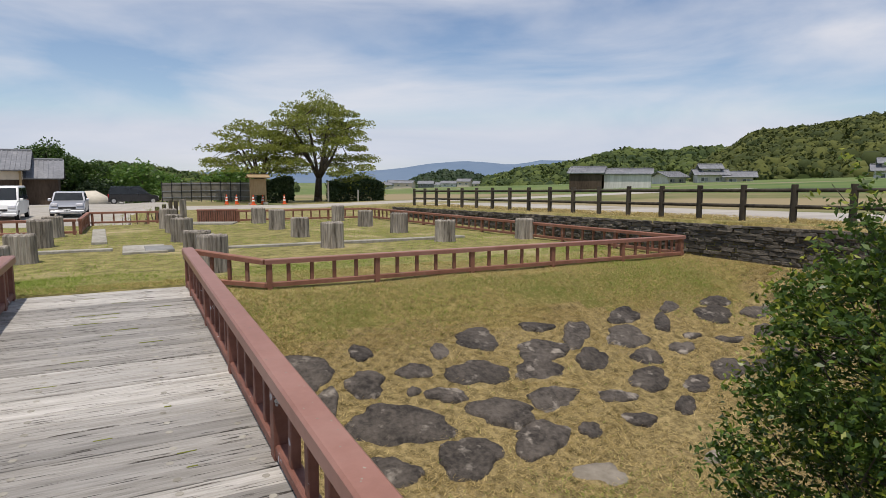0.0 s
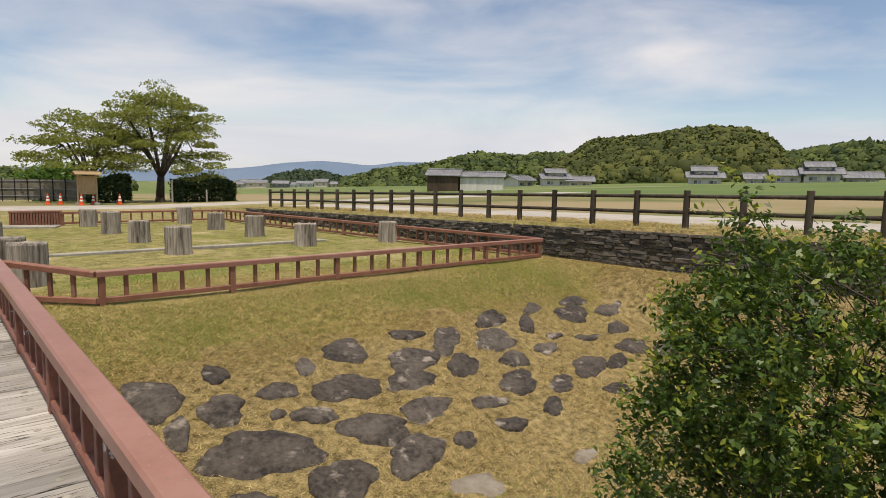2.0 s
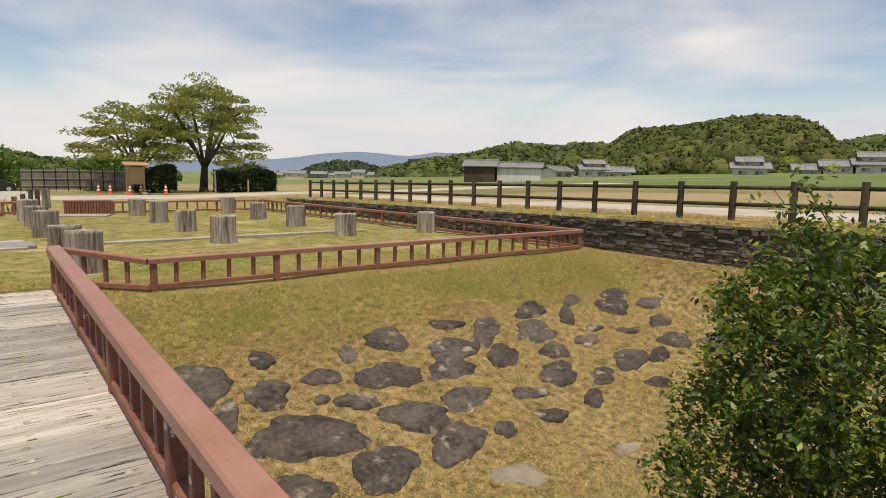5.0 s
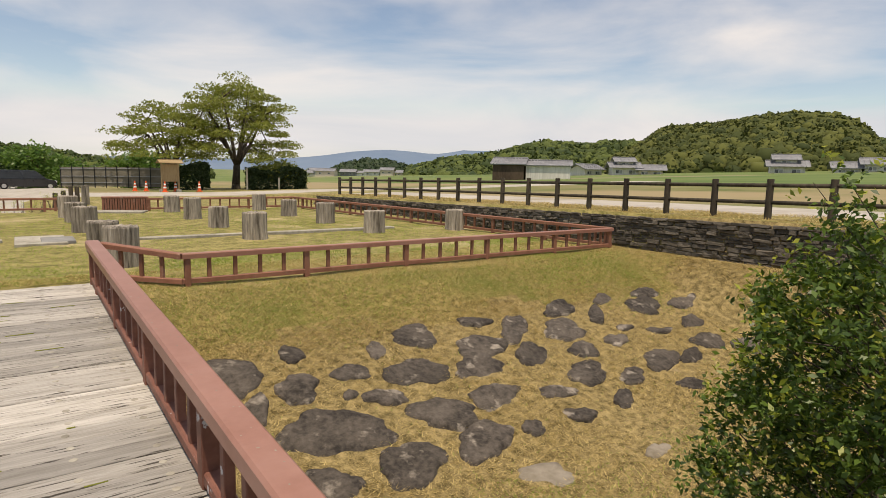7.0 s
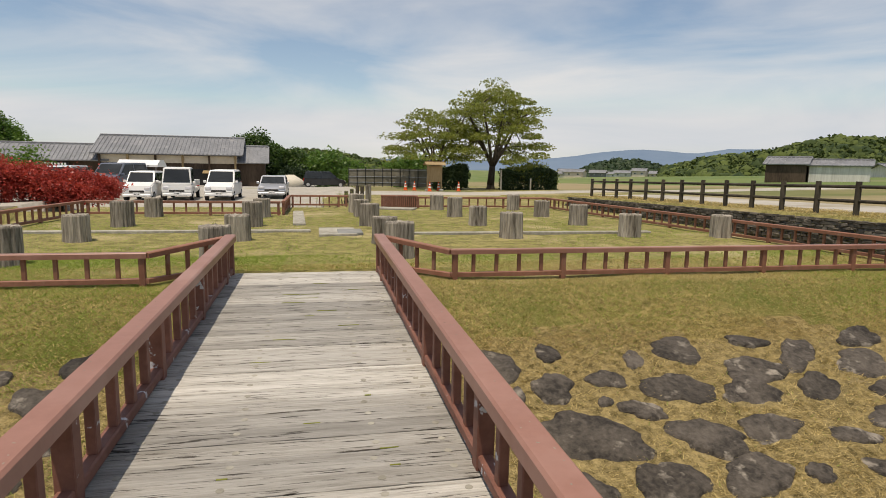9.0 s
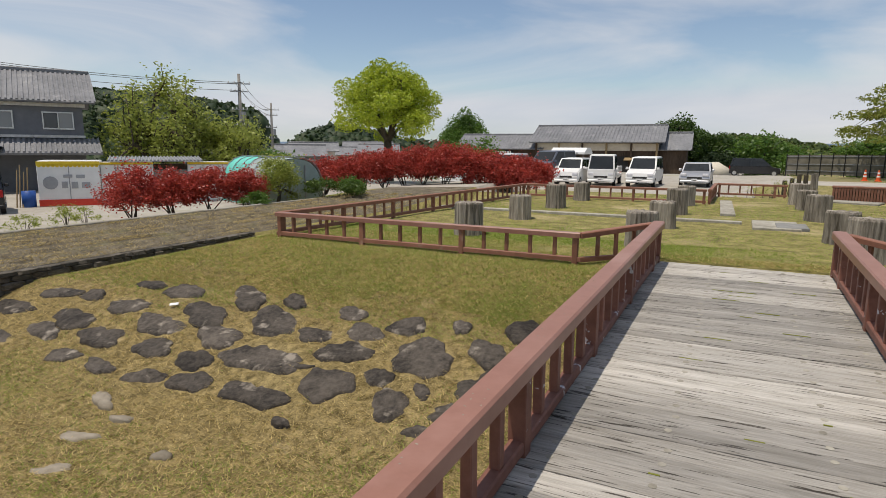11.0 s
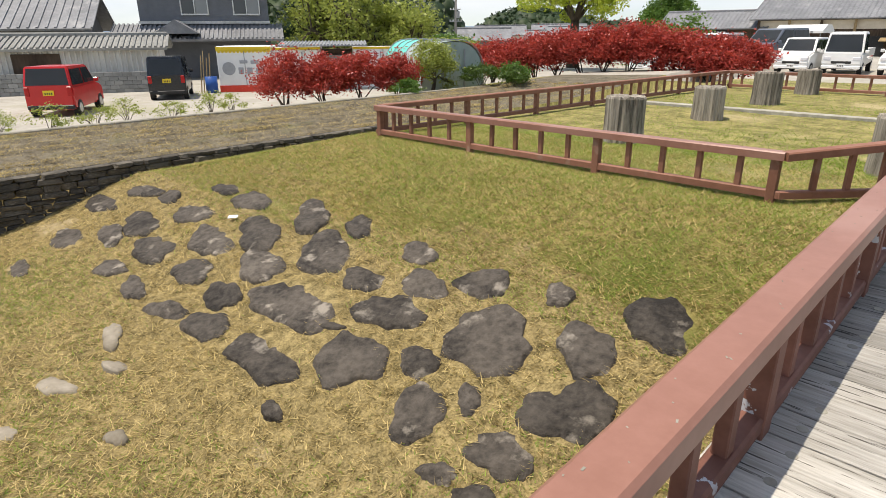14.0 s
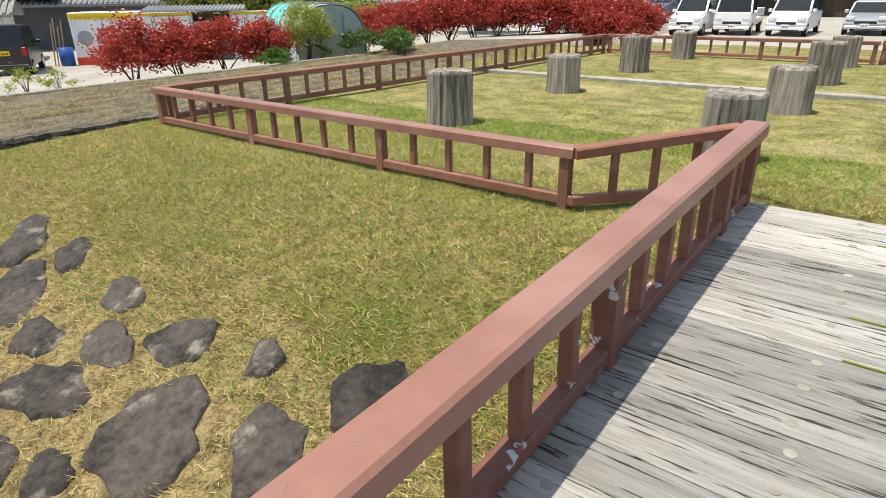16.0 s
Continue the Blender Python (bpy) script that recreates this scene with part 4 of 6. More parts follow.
def padded_tree(name, x, y, z, height, spread, trunk_r, fork, base, material, leaf, pads, per_pad, pad, flat, seed, label, group="", side=(0, 0)):
    """A domed crown of separate leafy pads on forked limbs, with gaps between the pads."""
    rng = np.random.default_rng(seed)
    root = thing(name, pose(x, y, z), label, "tree", group)
    bm = bmesh.new()
    top = Vector((0.06 * height * side[0], 0, fork))
    tube(bm, (0, 0, -0.3), (0, 0, 0.2 * fork), trunk_r * 1.4, trunk_r * 1.05, 12)
    tube(bm, (0, 0, 0.2 * fork), top, trunk_r * 1.05, trunk_r * 0.85, 12)
    limbs = []
    for i in range(8):
        a = 2 * math.pi * (i + rng.uniform(0, 0.5)) / 8
        up = rng.uniform(0.25, 0.75)
        e = Vector((math.cos(a) * spread * 0.42, math.sin(a) * spread * 0.42, fork + (height - fork) * up))
        m = top.lerp(e, 0.5) + Vector((0, 0, -0.05 * height + rng.uniform(0, 0.08) * height))
        tube(bm, top - Vector((0, 0, 0.1)), m, trunk_r * 0.5, trunk_r * 0.36, 8), tube(bm, m, e, trunk_r * 0.36, trunk_r * 0.2, 7)
        limbs += [m, e]
    pts = []
    for i in range(pads):
        a, el = 2.399963 * i + rng.uniform(-0.3, 0.3), math.asin(min(1.0, (i + 0.5) / pads))
        q = rng.uniform(0.72, 1.0) if i % 3 else rng.uniform(0.35, 0.7)
        k = 1 + 0.12 * math.sin(2.3 * a + seed)
        c = Vector((math.cos(a) * math.cos(el) * (spread - pad * 0.6) * q * k + side[0], math.sin(a) * math.cos(el) * (spread - pad * 0.6) * q * k + side[1], base + (height - base - pad * flat) * (math.sin(el) ** 0.9) * (0.6 + 0.4 * q) + rng.normal() * 0.04 * height))
        near = min(limbs, key=lambda v: (v - c).length)
        tube(bm, near, c, trunk_r * 0.14, trunk_r * 0.04, 5, False)
        n = int(per_pad * rng.uniform(0.6, 1.3))
        d = rng.normal(size=(n, 3))
        d /= np.linalg.norm(d, axis=1)[:, None]
        r = pad * rng.uniform(0.75, 1.25) * rng.uniform(0.25, 1.0, (n, 1)) ** 0.5
        off = d * r * (1, 1, flat)
        off[:, 2] -= 0.10 * np.hypot(off[:, 0], off[:, 1]) ** 2 / pad
        pts.append(np.array(tuple(c)) + off)
    part("trunk", bm, M_BARK, root, smooth=True)
    link("crown", leaf_mesh("crown", np.concatenate(pts), leaf, rng, 0.55, 0.05), material, root)
    return root


CHERRY = "broad spreading cherry tree in thin spring leaf"
padded_tree("cherry_tree", 15.2, 49.7, -0.1, 8.6, 5.3, 0.30, 1.9, 2.5, L_CHERRY, 0.2, 96, 230, 1.1, 0.32, 4, CHERRY, "cherry trees", (0.2, 0))
padded_tree("cherry_tree", 11.0, 50.6, -0.1, 6.6, 4.6, 0.24, 1.5, 2.3, L_CHERRY, 0.2, 60, 160, 1.0, 0.28, 9, CHERRY, "cherry trees", (-0.7, 0))
padded_tree("camphor_tree", -30.3, 52.4, -1.2, 11.3, 5.6, 0.42, 3.6, 4.6, L_CAMPHOR, 0.27, 72, 420, 1.35, 0.7, 12, "large bright yellow-green camphor tree")
padded_tree("round_tree", -38.4, 88.2, -2.0, 9.8, 4.4, 0.35, 2.5, 2.6, L_GREEN, 0.36, 56, 300, 1.5, 0.8, 14, "round dense green tree behind the roofs")
tree("willow_tree", -34.5, 30.5, -1.2, 8.2, 3.2, 0.25, 1.6, L_WILLOW, 0.24, 26, 17, "loose pale green garden tree beside the grey house", (0, 0), 1.0, 8, 0.5)
tree("garden_tree", -31.0, 33.5, -1.2, 5.0, 2.3, 0.2, 1.2, L_WILLOW, 0.22, 20, 18, "loose pale green garden tree behind the containers", (0, 0), 0.9, 7, 0.5)
tree("small_plum_tree", -15.9, 20.6, -0.75, 2.1, 0.8, 0.08, 0.7, L_WILLOW, 0.09, 14, 19, "small gnarled fruit tree with pale new leaves", (0.25, 0), 0.7, 6, 0.14)
padded_tree("dark_tree", -7.5, 92, -1.8, 8.6, 4.6, 0.4, 2.0, 2.2, L_DOME, 0.4, 50, 260, 1.5, 0.8, 22, "dense dark green tree behind the hall", "trees by the hall")
padded_tree("dark_tree", -2.6, 95, -1.8, 6.3, 4.2, 0.4, 1.5, 1.6, L_DOME, 0.4, 46, 240, 1.4, 0.8, 23, "dense dark green tree behind the hall", "trees by the hall")
tree("green_tree", 3.2, 90, -1.8, 5.8, 4.0, 0.3, 1.0, L_GREEN, 0.4, 22, 24, "fresh green tree behind the parked van", (0, 0), 0.9, 8, 0.7)
tree("green_tree", 10.5, 62, -1.0, 4.0, 2.8, 0.2, 0.8, L_GREEN, 0.3, 16, 25, "fresh green small tree behind the screen fence", (0, 0), 0.9, 7, 0.5)
tree("green_tree", -24.5, 58, -1.4, 4.6, 3.6, 0.2, 0.8, L_GREEN, 0.3, 20, 26, "fresh green tree beside the long hall", (0, 0), 0.9, 7, 0.6)


def clipped_hedge(name, x0, x1, y, w, h, z, material, leaf, count, seed, label):
    rng = np.random.default_rng(seed)
    root = thing(name, pose((x0 + x1) / 2, y, z), label, "hedge")
    half = (x1 - x0) / 2
    u = rng.uniform(-1, 1, (count, 3))
    u[:, 2] = u[:, 2] * 0.5 + 0.5
    f_ = rng.integers(0, 3, count)
    u[f_ == 0, 2] = 1.0
    s = np.sign(rng.normal(size=count))
    u[f_ == 1, 1] = s[f_ == 1]
    u[f_ == 2, 0] = s[f_ == 2]
    p = u * (half, w / 2, h) * (1 + rng.normal(size=(count, 3)) * 0.04)
    p[:, 2] += 0.12 * h * np.sin(p[:, 0] * 1.7)
    link("foliage", leaf_mesh("foliage", p, leaf, rng, 0.6, 0.2), material, root)
    bm = bmesh.new()
    for i in range(max(2, int(half * 2))):
        xx = -half + 0.3 + i * (2 * half - 0.6) / max(1, int(half * 2) - 1)
        tube(bm, (xx, 0, -0.1), (xx, 0, h * 0.7), 0.07, 0.03, 6)
    part("stem", bm, M_BARK, root)


clipped_hedge("dark_hedge", 10.4, 12.8, 49.0, 1.6, 1.7, -0.1, L_DARK, 0.2, 7000, 1, "dark clipped evergreen hedge below the trees")
clipped_hedge("dark_hedge", 15.6, 19.6, 47.3, 1.8, 1.55, -0.1, L_DARK, 0.2, 9000, 2, "dark clipped evergreen hedge below the trees")
bush("brown_bush", 18.2, 48.6, -0.1, 1.9, 2.2, 0.22, 4000, 31, L_CHERRY, "round olive-brown bush beside the hedge")

# red-leaved hedge row and shrubs
RED_LABEL = "red-leaved clipped shrub in a long hedge row"
for i in range(12):
    k = i / 11
    bush("red_hedge_shrub", -20.2 + 11.6 * k, 27.7 + 3.0 * k, ground_z(-20 + 12.4 * k, 28 + 3 * k) - 0.05, 1.1, 1.95 + 0.15 * math.sin(i * 2.2), 0.12, 8000, 40 + i, L_RED, RED_LABEL, None, 0, 5, 70, "shrub", "red hedge row")
for i, (x, y, r, h) in enumerate(((-17.9, 15.6, 0.95, 1.75), (-17.3, 16.7, 0.8, 1.6), (-16.8, 18.0, 0.9, 1.7), (-16.2, 19.1, 0.75, 1.5))):
    bush("red_shrub", x, y, ground_z(x, y) - 0.03, r, h, 0.10, 6500, 60 + i, L_RED, "red-leaved garden shrub beside the ploughed bed", None, 0, 6, 70, "shrub", "red garden shrubs")
for i in range(13):
    x, y = -16.0 + 0.4 * math.sin(i * 1.9), 1.5 + i * 0.95
    bush("low_azalea", x, y, ground_z(x, y), 0.42, 0.62 + 0.15 * math.sin(i * 3.1), 0.05, 700, 80 + i, L_WILLOW, "small sparse pale-green shrub along the kerb", None, 0, 8, 14, "shrub", "kerb shrubs")
for i, (x, y, r, h) in enumerate(((-14.9, 22.2, 0.7, 0.95), (-14.0, 23.0, 0.6, 0.8), (-13.4, 22.3, 0.5, 0.65), (-15.2, 18.6, 0.5, 0.6))):
    bush("garden_bush", x, y, ground_z(x, y), r, h, 0.08, 2500, 100 + i, L_GREEN if i % 2 else L_BUSH, "low green garden bush by the greenhouse", None, 0, 6, 24, "bush", "greenhouse bushes")
for i in range(9):
    x, y = 0.2 + 0.28 * i, 27.6 + 0.3 * math.sin(i * 2)
    bush("flower_sprig", x, y, ground_z(x, y), 0.22, 0.8, 0.035, 160, 120 + i, L_WILLOW, "thin sparse sapling at the car park edge", None, 0, 5, 10, "sapling", "car park saplings")
for i, (x, y, z, r, h) in enumerate(((7.5, 86, -1.5, 3.5, 3.0), (-1.0, 88, -1.6, 3.0, 3.4), (-26, 64, -1.5, 3.0, 2.6), (-44, 50, -1.4, 3.2, 3.0), (-38, 38, -1.2, 2.2, 2.4), (-33, 40, -1.2, 2.4, 2.2))):
    bush("background_bush", x, y, z, r, h, 0.35, 2600, 140 + i, (L_GREEN, L_DARK, L_WILLOW)[i % 3], "dense green bush beyond the car park", None, 0, 6, 30, "bush", "background bushes")


# ---- hills and far mountains ----
def at_bearing(deg, dist):
    return 1.2 + dist * math.sin(radians(deg)), 1.6 + dist * math.cos(radians(deg))


def wooded_hill(name, profile, dist, depth, crown, count, material, seed, label, base=None):
    """A hill whose skyline follows bearings and heights, clad in many tree crowns."""
    rng = np.random.default_rng(seed)
    b = [p[0] for p in profile]
    h = [p[1] for p in profile]
    foot = ground_z(*at_bearing((b[0] + b[-1]) / 2, dist)) - 2 if base is None else base
    verts, faces = [], []
    n, m = 60, 6
    for i in range(n + 1):
        deg = b[0] + (b[-1] - b[0]) * i / n
        hh = np.interp(deg, b, h)
        for j in range(m + 1):
            k = j / m
            x, y = at_bearing(deg, dist - depth * (1 - k))
            verts.append((x, y, foot + (hh - crown * 0.55 - foot) * math.sin(k * math.pi / 2) ** 0.9))
    for i in range(n):
        for j in range(m):
            o = i * (m + 1) + j
            faces.append((o, o + m + 1, o + m + 2, o + 1))
    root = thing(name, pose(0, 0, 0), label, "hill", kind="structure")
    link("slope", arrays("slope", verts, faces), M_HILL, root)
    bm = bmesh.new()
    bmesh.ops.create_icosphere(bm, subdivisions=2, radius=1.0)
    bv = np.array([tuple(v.co) for v in bm.verts])
    bf = np.array([[v.index for v in f_.verts] for f_ in bm.faces])
    bm.free()
    allv, allf = [], []
    for c in range(count):
        deg, k = rng.uniform(b[0], b[-1]), rng.uniform(0.0, 1.0) ** 0.75
        x, y = at_bearing(deg, dist - depth * (1 - k))
        hh = np.interp(deg, b, h)
        z = foot + (hh - crown * 0.7 - foot) * math.sin(k * math.pi / 2) ** 0.9
        s = crown * rng.uniform(0.45, 0.95)
        v = bv * (1 + rng.normal(size=(len(bv), 1)) * 0.16) * (s, s, s * rng.uniform(0.7, 1.15))
        allf.append(bf + len(bv) * c)
        allv.append(v + (x, y, z))
    ob = link("treetops", arrays("treetops", np.concatenate(allv), np.concatenate(allf)), material, root)
    ob["kind"] = "stuff"
    cen = np.concatenate([v.mean(0, keepdims=True) for v in allv])
    pts = np.repeat(cen, 14, 0)
    d = rng.normal(size=pts.shape)
    d /= np.linalg.norm(d, axis=1)[:, None]
    d[:, 2] = np.abs(d[:, 2])
    pts += d * crown * rng.uniform(0.5, 1.0, (len(pts), 1))
    ob = link("foliage", leaf_mesh("foliage", pts, crown * 0.42, rng, 0.7, 0.1), material, root)
    ob["kind"] = "stuff"


wooded_hill("bamboo_hill", [(50.9, 8.0), (53.9, 16.0), (55.4, 21.6), (58.8, 22.5), (61.1, 24.1), (63.4, 26.1), (66.4, 26.4), (68.5, 24.6), (69.9, 20.7), (70.8, 14.9), (72.0, 5)], 280, 75, 3.4, 2200, L_BAMBOO, 1, "rounded wooded hill covered in bamboo and trees", 2.0)
wooded_hill("wooded_hill", [(68.0, 6), (69.3, 14), (70.8, 22.6), (73.1, 26.0), (75.6, 28.4), (84, 28.3)], 420, 90, 4.5, 700, L_HILL, 2, "dark wooded hillside beyond the village", 3.0)
wooded_hill("wooded_ridge", [(32.0, 3.0), (35.1, 10.9), (39.4, 15.5), (42.0, 20.6), (44.7, 26.6), (48.8, 24.0), (50.9, 27.5), (53.9, 25.4), (55.9, 29.6), (60.6, 21.1)], 500, 120, 6.0, 1700, L_HILL, 3, "long low wooded ridge behind the fields", -6.0)
wooded_hill("dark_knoll", [(23.9, -8), (25.8, 9.7), (27.9, 17.2), (29.9, 16.4), (32.0, 8.8), (35, 4)], 900, 90, 7.0, 500, L_DARK, 4, "dark conifer knoll in the distance", -14.0)
wooded_hill("back_hill", [(-9.0, 4), (-7.6, 5), (-4.4, 7.5), (-2.4, 9.3), (-0.3, 10.2), (2.7, 7.9), (5.2, 4.8), (7.1, 3.8), (14, 0)], 350, 60, 4.0, 900, L_HILL, 5, "low wooded hill behind the hall", -8.0)
wooded_hill("pine_wood", [(-64, 10.5), (-51.5, 9.9), (-47.6, 9.2), (-45.5, 8.6), (-43.6, 7.6), (-42.4, 3.0)], 110, 24, 1.9, 700, L_DARK, 6, "dark evergreen wood behind the houses", -3.0)
wooded_hill("far_wood", [(-41.5, 1.0), (-38.8, 7.6), (-36.6, 9.2), (-34.0, 8.3), (-30.2, 4.6), (-20, 2.0)], 210, 40, 3.0, 500, L_DARK, 7, "dark wood beyond the village roofs", -5.0)


def mountains(name, profile, dist, material, label):
    b = [p[0] for p in profile]
    h = [p[1] for p in profile]
    verts, faces = [], []
    n, m = 160, 8
    for i in range(n + 1):
        deg = b[0] + (b[-1] - b[0]) * i / n
        hh = np.interp(deg, b, h)
        for j in range(m + 1):
            k = j / m
            x, y = at_bearing(deg, dist + 500 * k)
            z = -20 + (hh + 20) * math.sin(k * math.pi / 2) + 7 * noise.noise((deg * 1.1, k * 5, 1)) * math.sin(k * math.pi) + 1.5 * noise.noise((deg * 6, k, 4)) * k
            verts.append((x, y, z))
    for i in range(n):
        for j in range(m):
            o = i * (m + 1) + j
            faces.append((o, o + m + 1, o + m + 2, o + 1))
    me = arrays(name, verts, faces)
    me.polygons.foreach_set("use_smooth", [True] * len(me.polygons))
    tagged(link(name, me, material), label, "mountains", kind="structure")


# far range; its haze is only the blue tint of its material
mountains("backdrop", [(-75, 30), (-20, 30), (14, 38), (19.1, 42.8), (21.9, 52.4), (23.9, 61.8), (26.3, 85.0), (29.9, 99.8), (32.5, 91.2), (34.6, 80.1), (37.2, 103.4), (40.4, 101.2), (42.5, 112.6), (45.7, 93.7), (50.9, 81.1), (75, 60), (110, 40)], 2500, M_MOUNT, "mountain range on the horizon, tinted blue for distance haze")


# ---- buildings ----
def roof_ribs(bm, rows, w, half, rise, z, over, step=0.45):
    """Two roof slopes along x with raised tile rows and a ridge."""
    for sgn in (1, -1):
        ln = math.hypot(half + over, rise)
        ang = math.degrees(math.atan2(rise, half + over))
        cy, cz = sgn * (half + over) / 2, z + rise / 2
        box(bm, 0, cy, cz, w + 2 * over, ln, 0.12, 0, 0, -sgn * ang)
        n = int((w + 2 * over) / step)
        for i in range(n + 1):
            box(rows, -(w / 2 + over) + i * (w + 2 * over) / n, cy, cz + 0.09, 0.12, ln * 0.99, 0.08, 0, 0, -sgn * ang)
    box(bm, 0, 0, z + rise + 0.1, w + 2 * over, 0.35, 0.28, 0.05)


def window_part(root, x, y, z, w, h, panes=2):
    """A sliding window proud of a wall that faces -y."""
    fr = bmesh.new()
    for xx, zz, sx, sz in ((0, h / 2, w + 0.1, 0.07), (0, -h / 2, w + 0.1, 0.09), (-w / 2, 0, 0.07, h), (w / 2, 0, 0.07, h), (0, 0, 0.06, h)):
        box(fr, x + xx, y - 0.05, z + zz, sx, 0.09, sz)
    fr = part("window", fr, M_CHROME, root)
    for i in range(panes):
        bm = bmesh.new()
        box(bm, x - w / 2 + (i + 0.5) * w / panes, y - 0.02, z, w / panes - 0.08, 0.03, h - 0.08)
        part("pane", bm, G_WIND if i % 2 else G_DARK, fr)


def house(name, x, y, z, w, d, h, rise, rz, wall_mat, label, over=0.5, windows=2, group="", step=0.45, roof_mat=None, cat="house", band=None):
    root = thing(name, pose(x, y, z, 0, 0, rz), label, cat, group)
    bm = bmesh.new()
    prism(bm, [(-d / 2, -0.5), (d / 2, -0.5), (d / 2, h), (0, h + rise * 0.93), (-d / 2, h)], (-w / 2, 0, 0), (w, 0, 0))
    part("wall", bm, wall_mat, root)
    bm = bmesh.new()
    rows = bmesh.new()
    roof_ribs(bm, rows, w, d / 2, rise, h, over, step)
    top = part("roof", bm, roof_mat or M_TILE, root)
    part("tiling", rows, roof_mat or M_TILE, top)["kind"] = "stuff"
    for i in range(windows):
        window_part(root, -w / 2 + (i + 0.5) * w / windows, -d / 2, h * 0.62, min(1.6, w / windows * 0.55), min(1.0, h * 0.35))
    if band:
        bm = bmesh.new()
        box(bm, 0, -d / 2 - 0.02, h - band / 2 - 0.1, w, 0.06, band)
        part("plaster_band", bm, M_PLASTER, root)
    return root


hall = house("long_hall", -16.4, 83.6, -1.3, 15.4, 8.6, 3.9, 2.2, 3, M_TIMBER, "long timber hall with grey tiled roof and cream band", 0.7, 0, cat="hall", band=0.9)
for i in range(6):
    bm = bmesh.new()
    box(bm, -7.5 + i * 3.0, -4.6, 1.9, 0.22, 0.22, 3.9)
    part("post", bm, M_TAN if i % 2 else M_TIMBER, hall)
for i in range(5):
    bm = bmesh.new()
    box(bm, -6.0 + i * 3.0, -4.36, 1.15, 2.3, 0.06, 2.1)
    part("lattice_door", bm, M_BLACK if i % 2 else M_TIMBER, hall)
bm = bmesh.new()
box(bm, 5.6, -5.0, 1.9, 3.6, 1.3, 0.12, 0, 0, 14)
part("porch_roof", bm, M_TAN, hall)
wing = house("west_wing", -29.2, 82.0, -1.3, 11.0, 6.8, 3.0, 1.9, 6, M_TIMBER, "low timber wing with grey tiled roof beside the hall", 0.6, 0, cat="hall")
bm = bmesh.new()
box(bm, 0.4, -3.9, 2.6, 3.2, 0.08, 0.5)
sign = part("sign_board", bm, M_BLACK, wing, "dark name board with pale unreadable marks")
bm = bmesh.new()
for i in range(9):
    box(bm, -0.95 + i * 0.33, -3.96, 2.6, 0.2, 0.03, 0.24)
part("marks", bm, M_WHITE, sign)
house("east_annex", -7.2, 83.8, -1.3, 3.4, 7.0, 3.0, 2.1, 3, M_TIMBER, "small tiled timber annex beside the hall", 0.5, 0, cat="hall")
# the grey house with its skirt roof
grey = house("grey_house", -41.83, 24.78, -1.2, 7.8, 6.0, 5.5, 2.1, 60, M_GREYWALL, "two-storey grey rendered house with tiled roofs", 0.7, 0, step=0.27)
for xx in (-0.6, 2.55):
    window_part(grey, xx, -3.0, 4.4, 1.6, 1.0)
bm = bmesh.new()
box(bm, -0.4, -4.1, 2.8, 10.2, 2.6, 0.14, 0, 0, 20)
skirt = part("skirt_roof", bm, M_TILE, grey)
bm = bmesh.new()
for i in range(39):
    box(bm, -5.4 + i * 0.264, -4.1, 2.9, 0.12, 2.55, 0.09, 0, 0, 20)
part("tiling", bm, M_TILE, skirt)["kind"] = "stuff"
bm = bmesh.new()
box(bm, 0, -3.12, 3.42, 7.9, 0.2, 0.16)
box(bm, 0, -3.12, 5.35, 8.1, 0.3, 0.2)
part("trim", bm, M_WHITESHEET, grey)
gab = bmesh.new()
prism(gab, [(-1.3, 2.75), (1.3, 2.75), (0, 3.55)], (-1.6, -5.5, 0), (0, 1.8, 0))
part("porch_gable", gab, M_TILE, grey)
house("tiled_house", -44.5, 13.5, -1.2, 9.0, 6.0, 3.0, 1.8, 62, M_GREYWALL, "low house with weathered grey tiled roof", 0.7, 0)
shed = house("storage_shed", -35.2, 13.5, -1.15, 9.5, 3.2, 2.0, 0.55, 64, M_WHITESHEET, "long storage shed with pale corrugated sheet walls", 0.4, 0, step=0.25, roof_mat=M_BLOCK, cat="shed")
bm = bmesh.new()
for i in range(40):
    tube(bm, (-4.7 + i * 0.24, -1.63, 0.9), (-4.7 + i * 0.24, -1.63, 1.95), 0.05, 0.05, 6)
part("corrugation", bm, M_WHITESHEET, shed)
bm = bmesh.new()
box(bm, -0.6, -1.66, 1.35, 2.0, 0.08, 0.95)
part("shutter", bm, M_TIMBER, shed)
block_wall = thing("block_wall", pose(-33.1, 12.5, -1.16, 0, 0, 64), "low grey concrete block wall before the shed", "wall")
bm = bmesh.new()
box(bm, 0, 0, 0, 0.39, 0.14, 0.19, 0.008)
BLOCK_ME = mesh_of(bm, "block")
for r in range(5):
    for i in range(24):
        ob = link("block", BLOCK_ME, M_BLOCK, block_wall)
        ob.location = (-4.8 + i * 0.4 + (0.2 if r % 2 else 0), 0, 0.08 + r * 0.2)


# containers in a row, facing the bed
def row_pose(s, back=0.0):
    return pose(-27.8 + 0.6 * s - 0.8 * back, 18.2 + 0.8 * s + 0.6 * back, -1.14, 0, 0, 53.1)


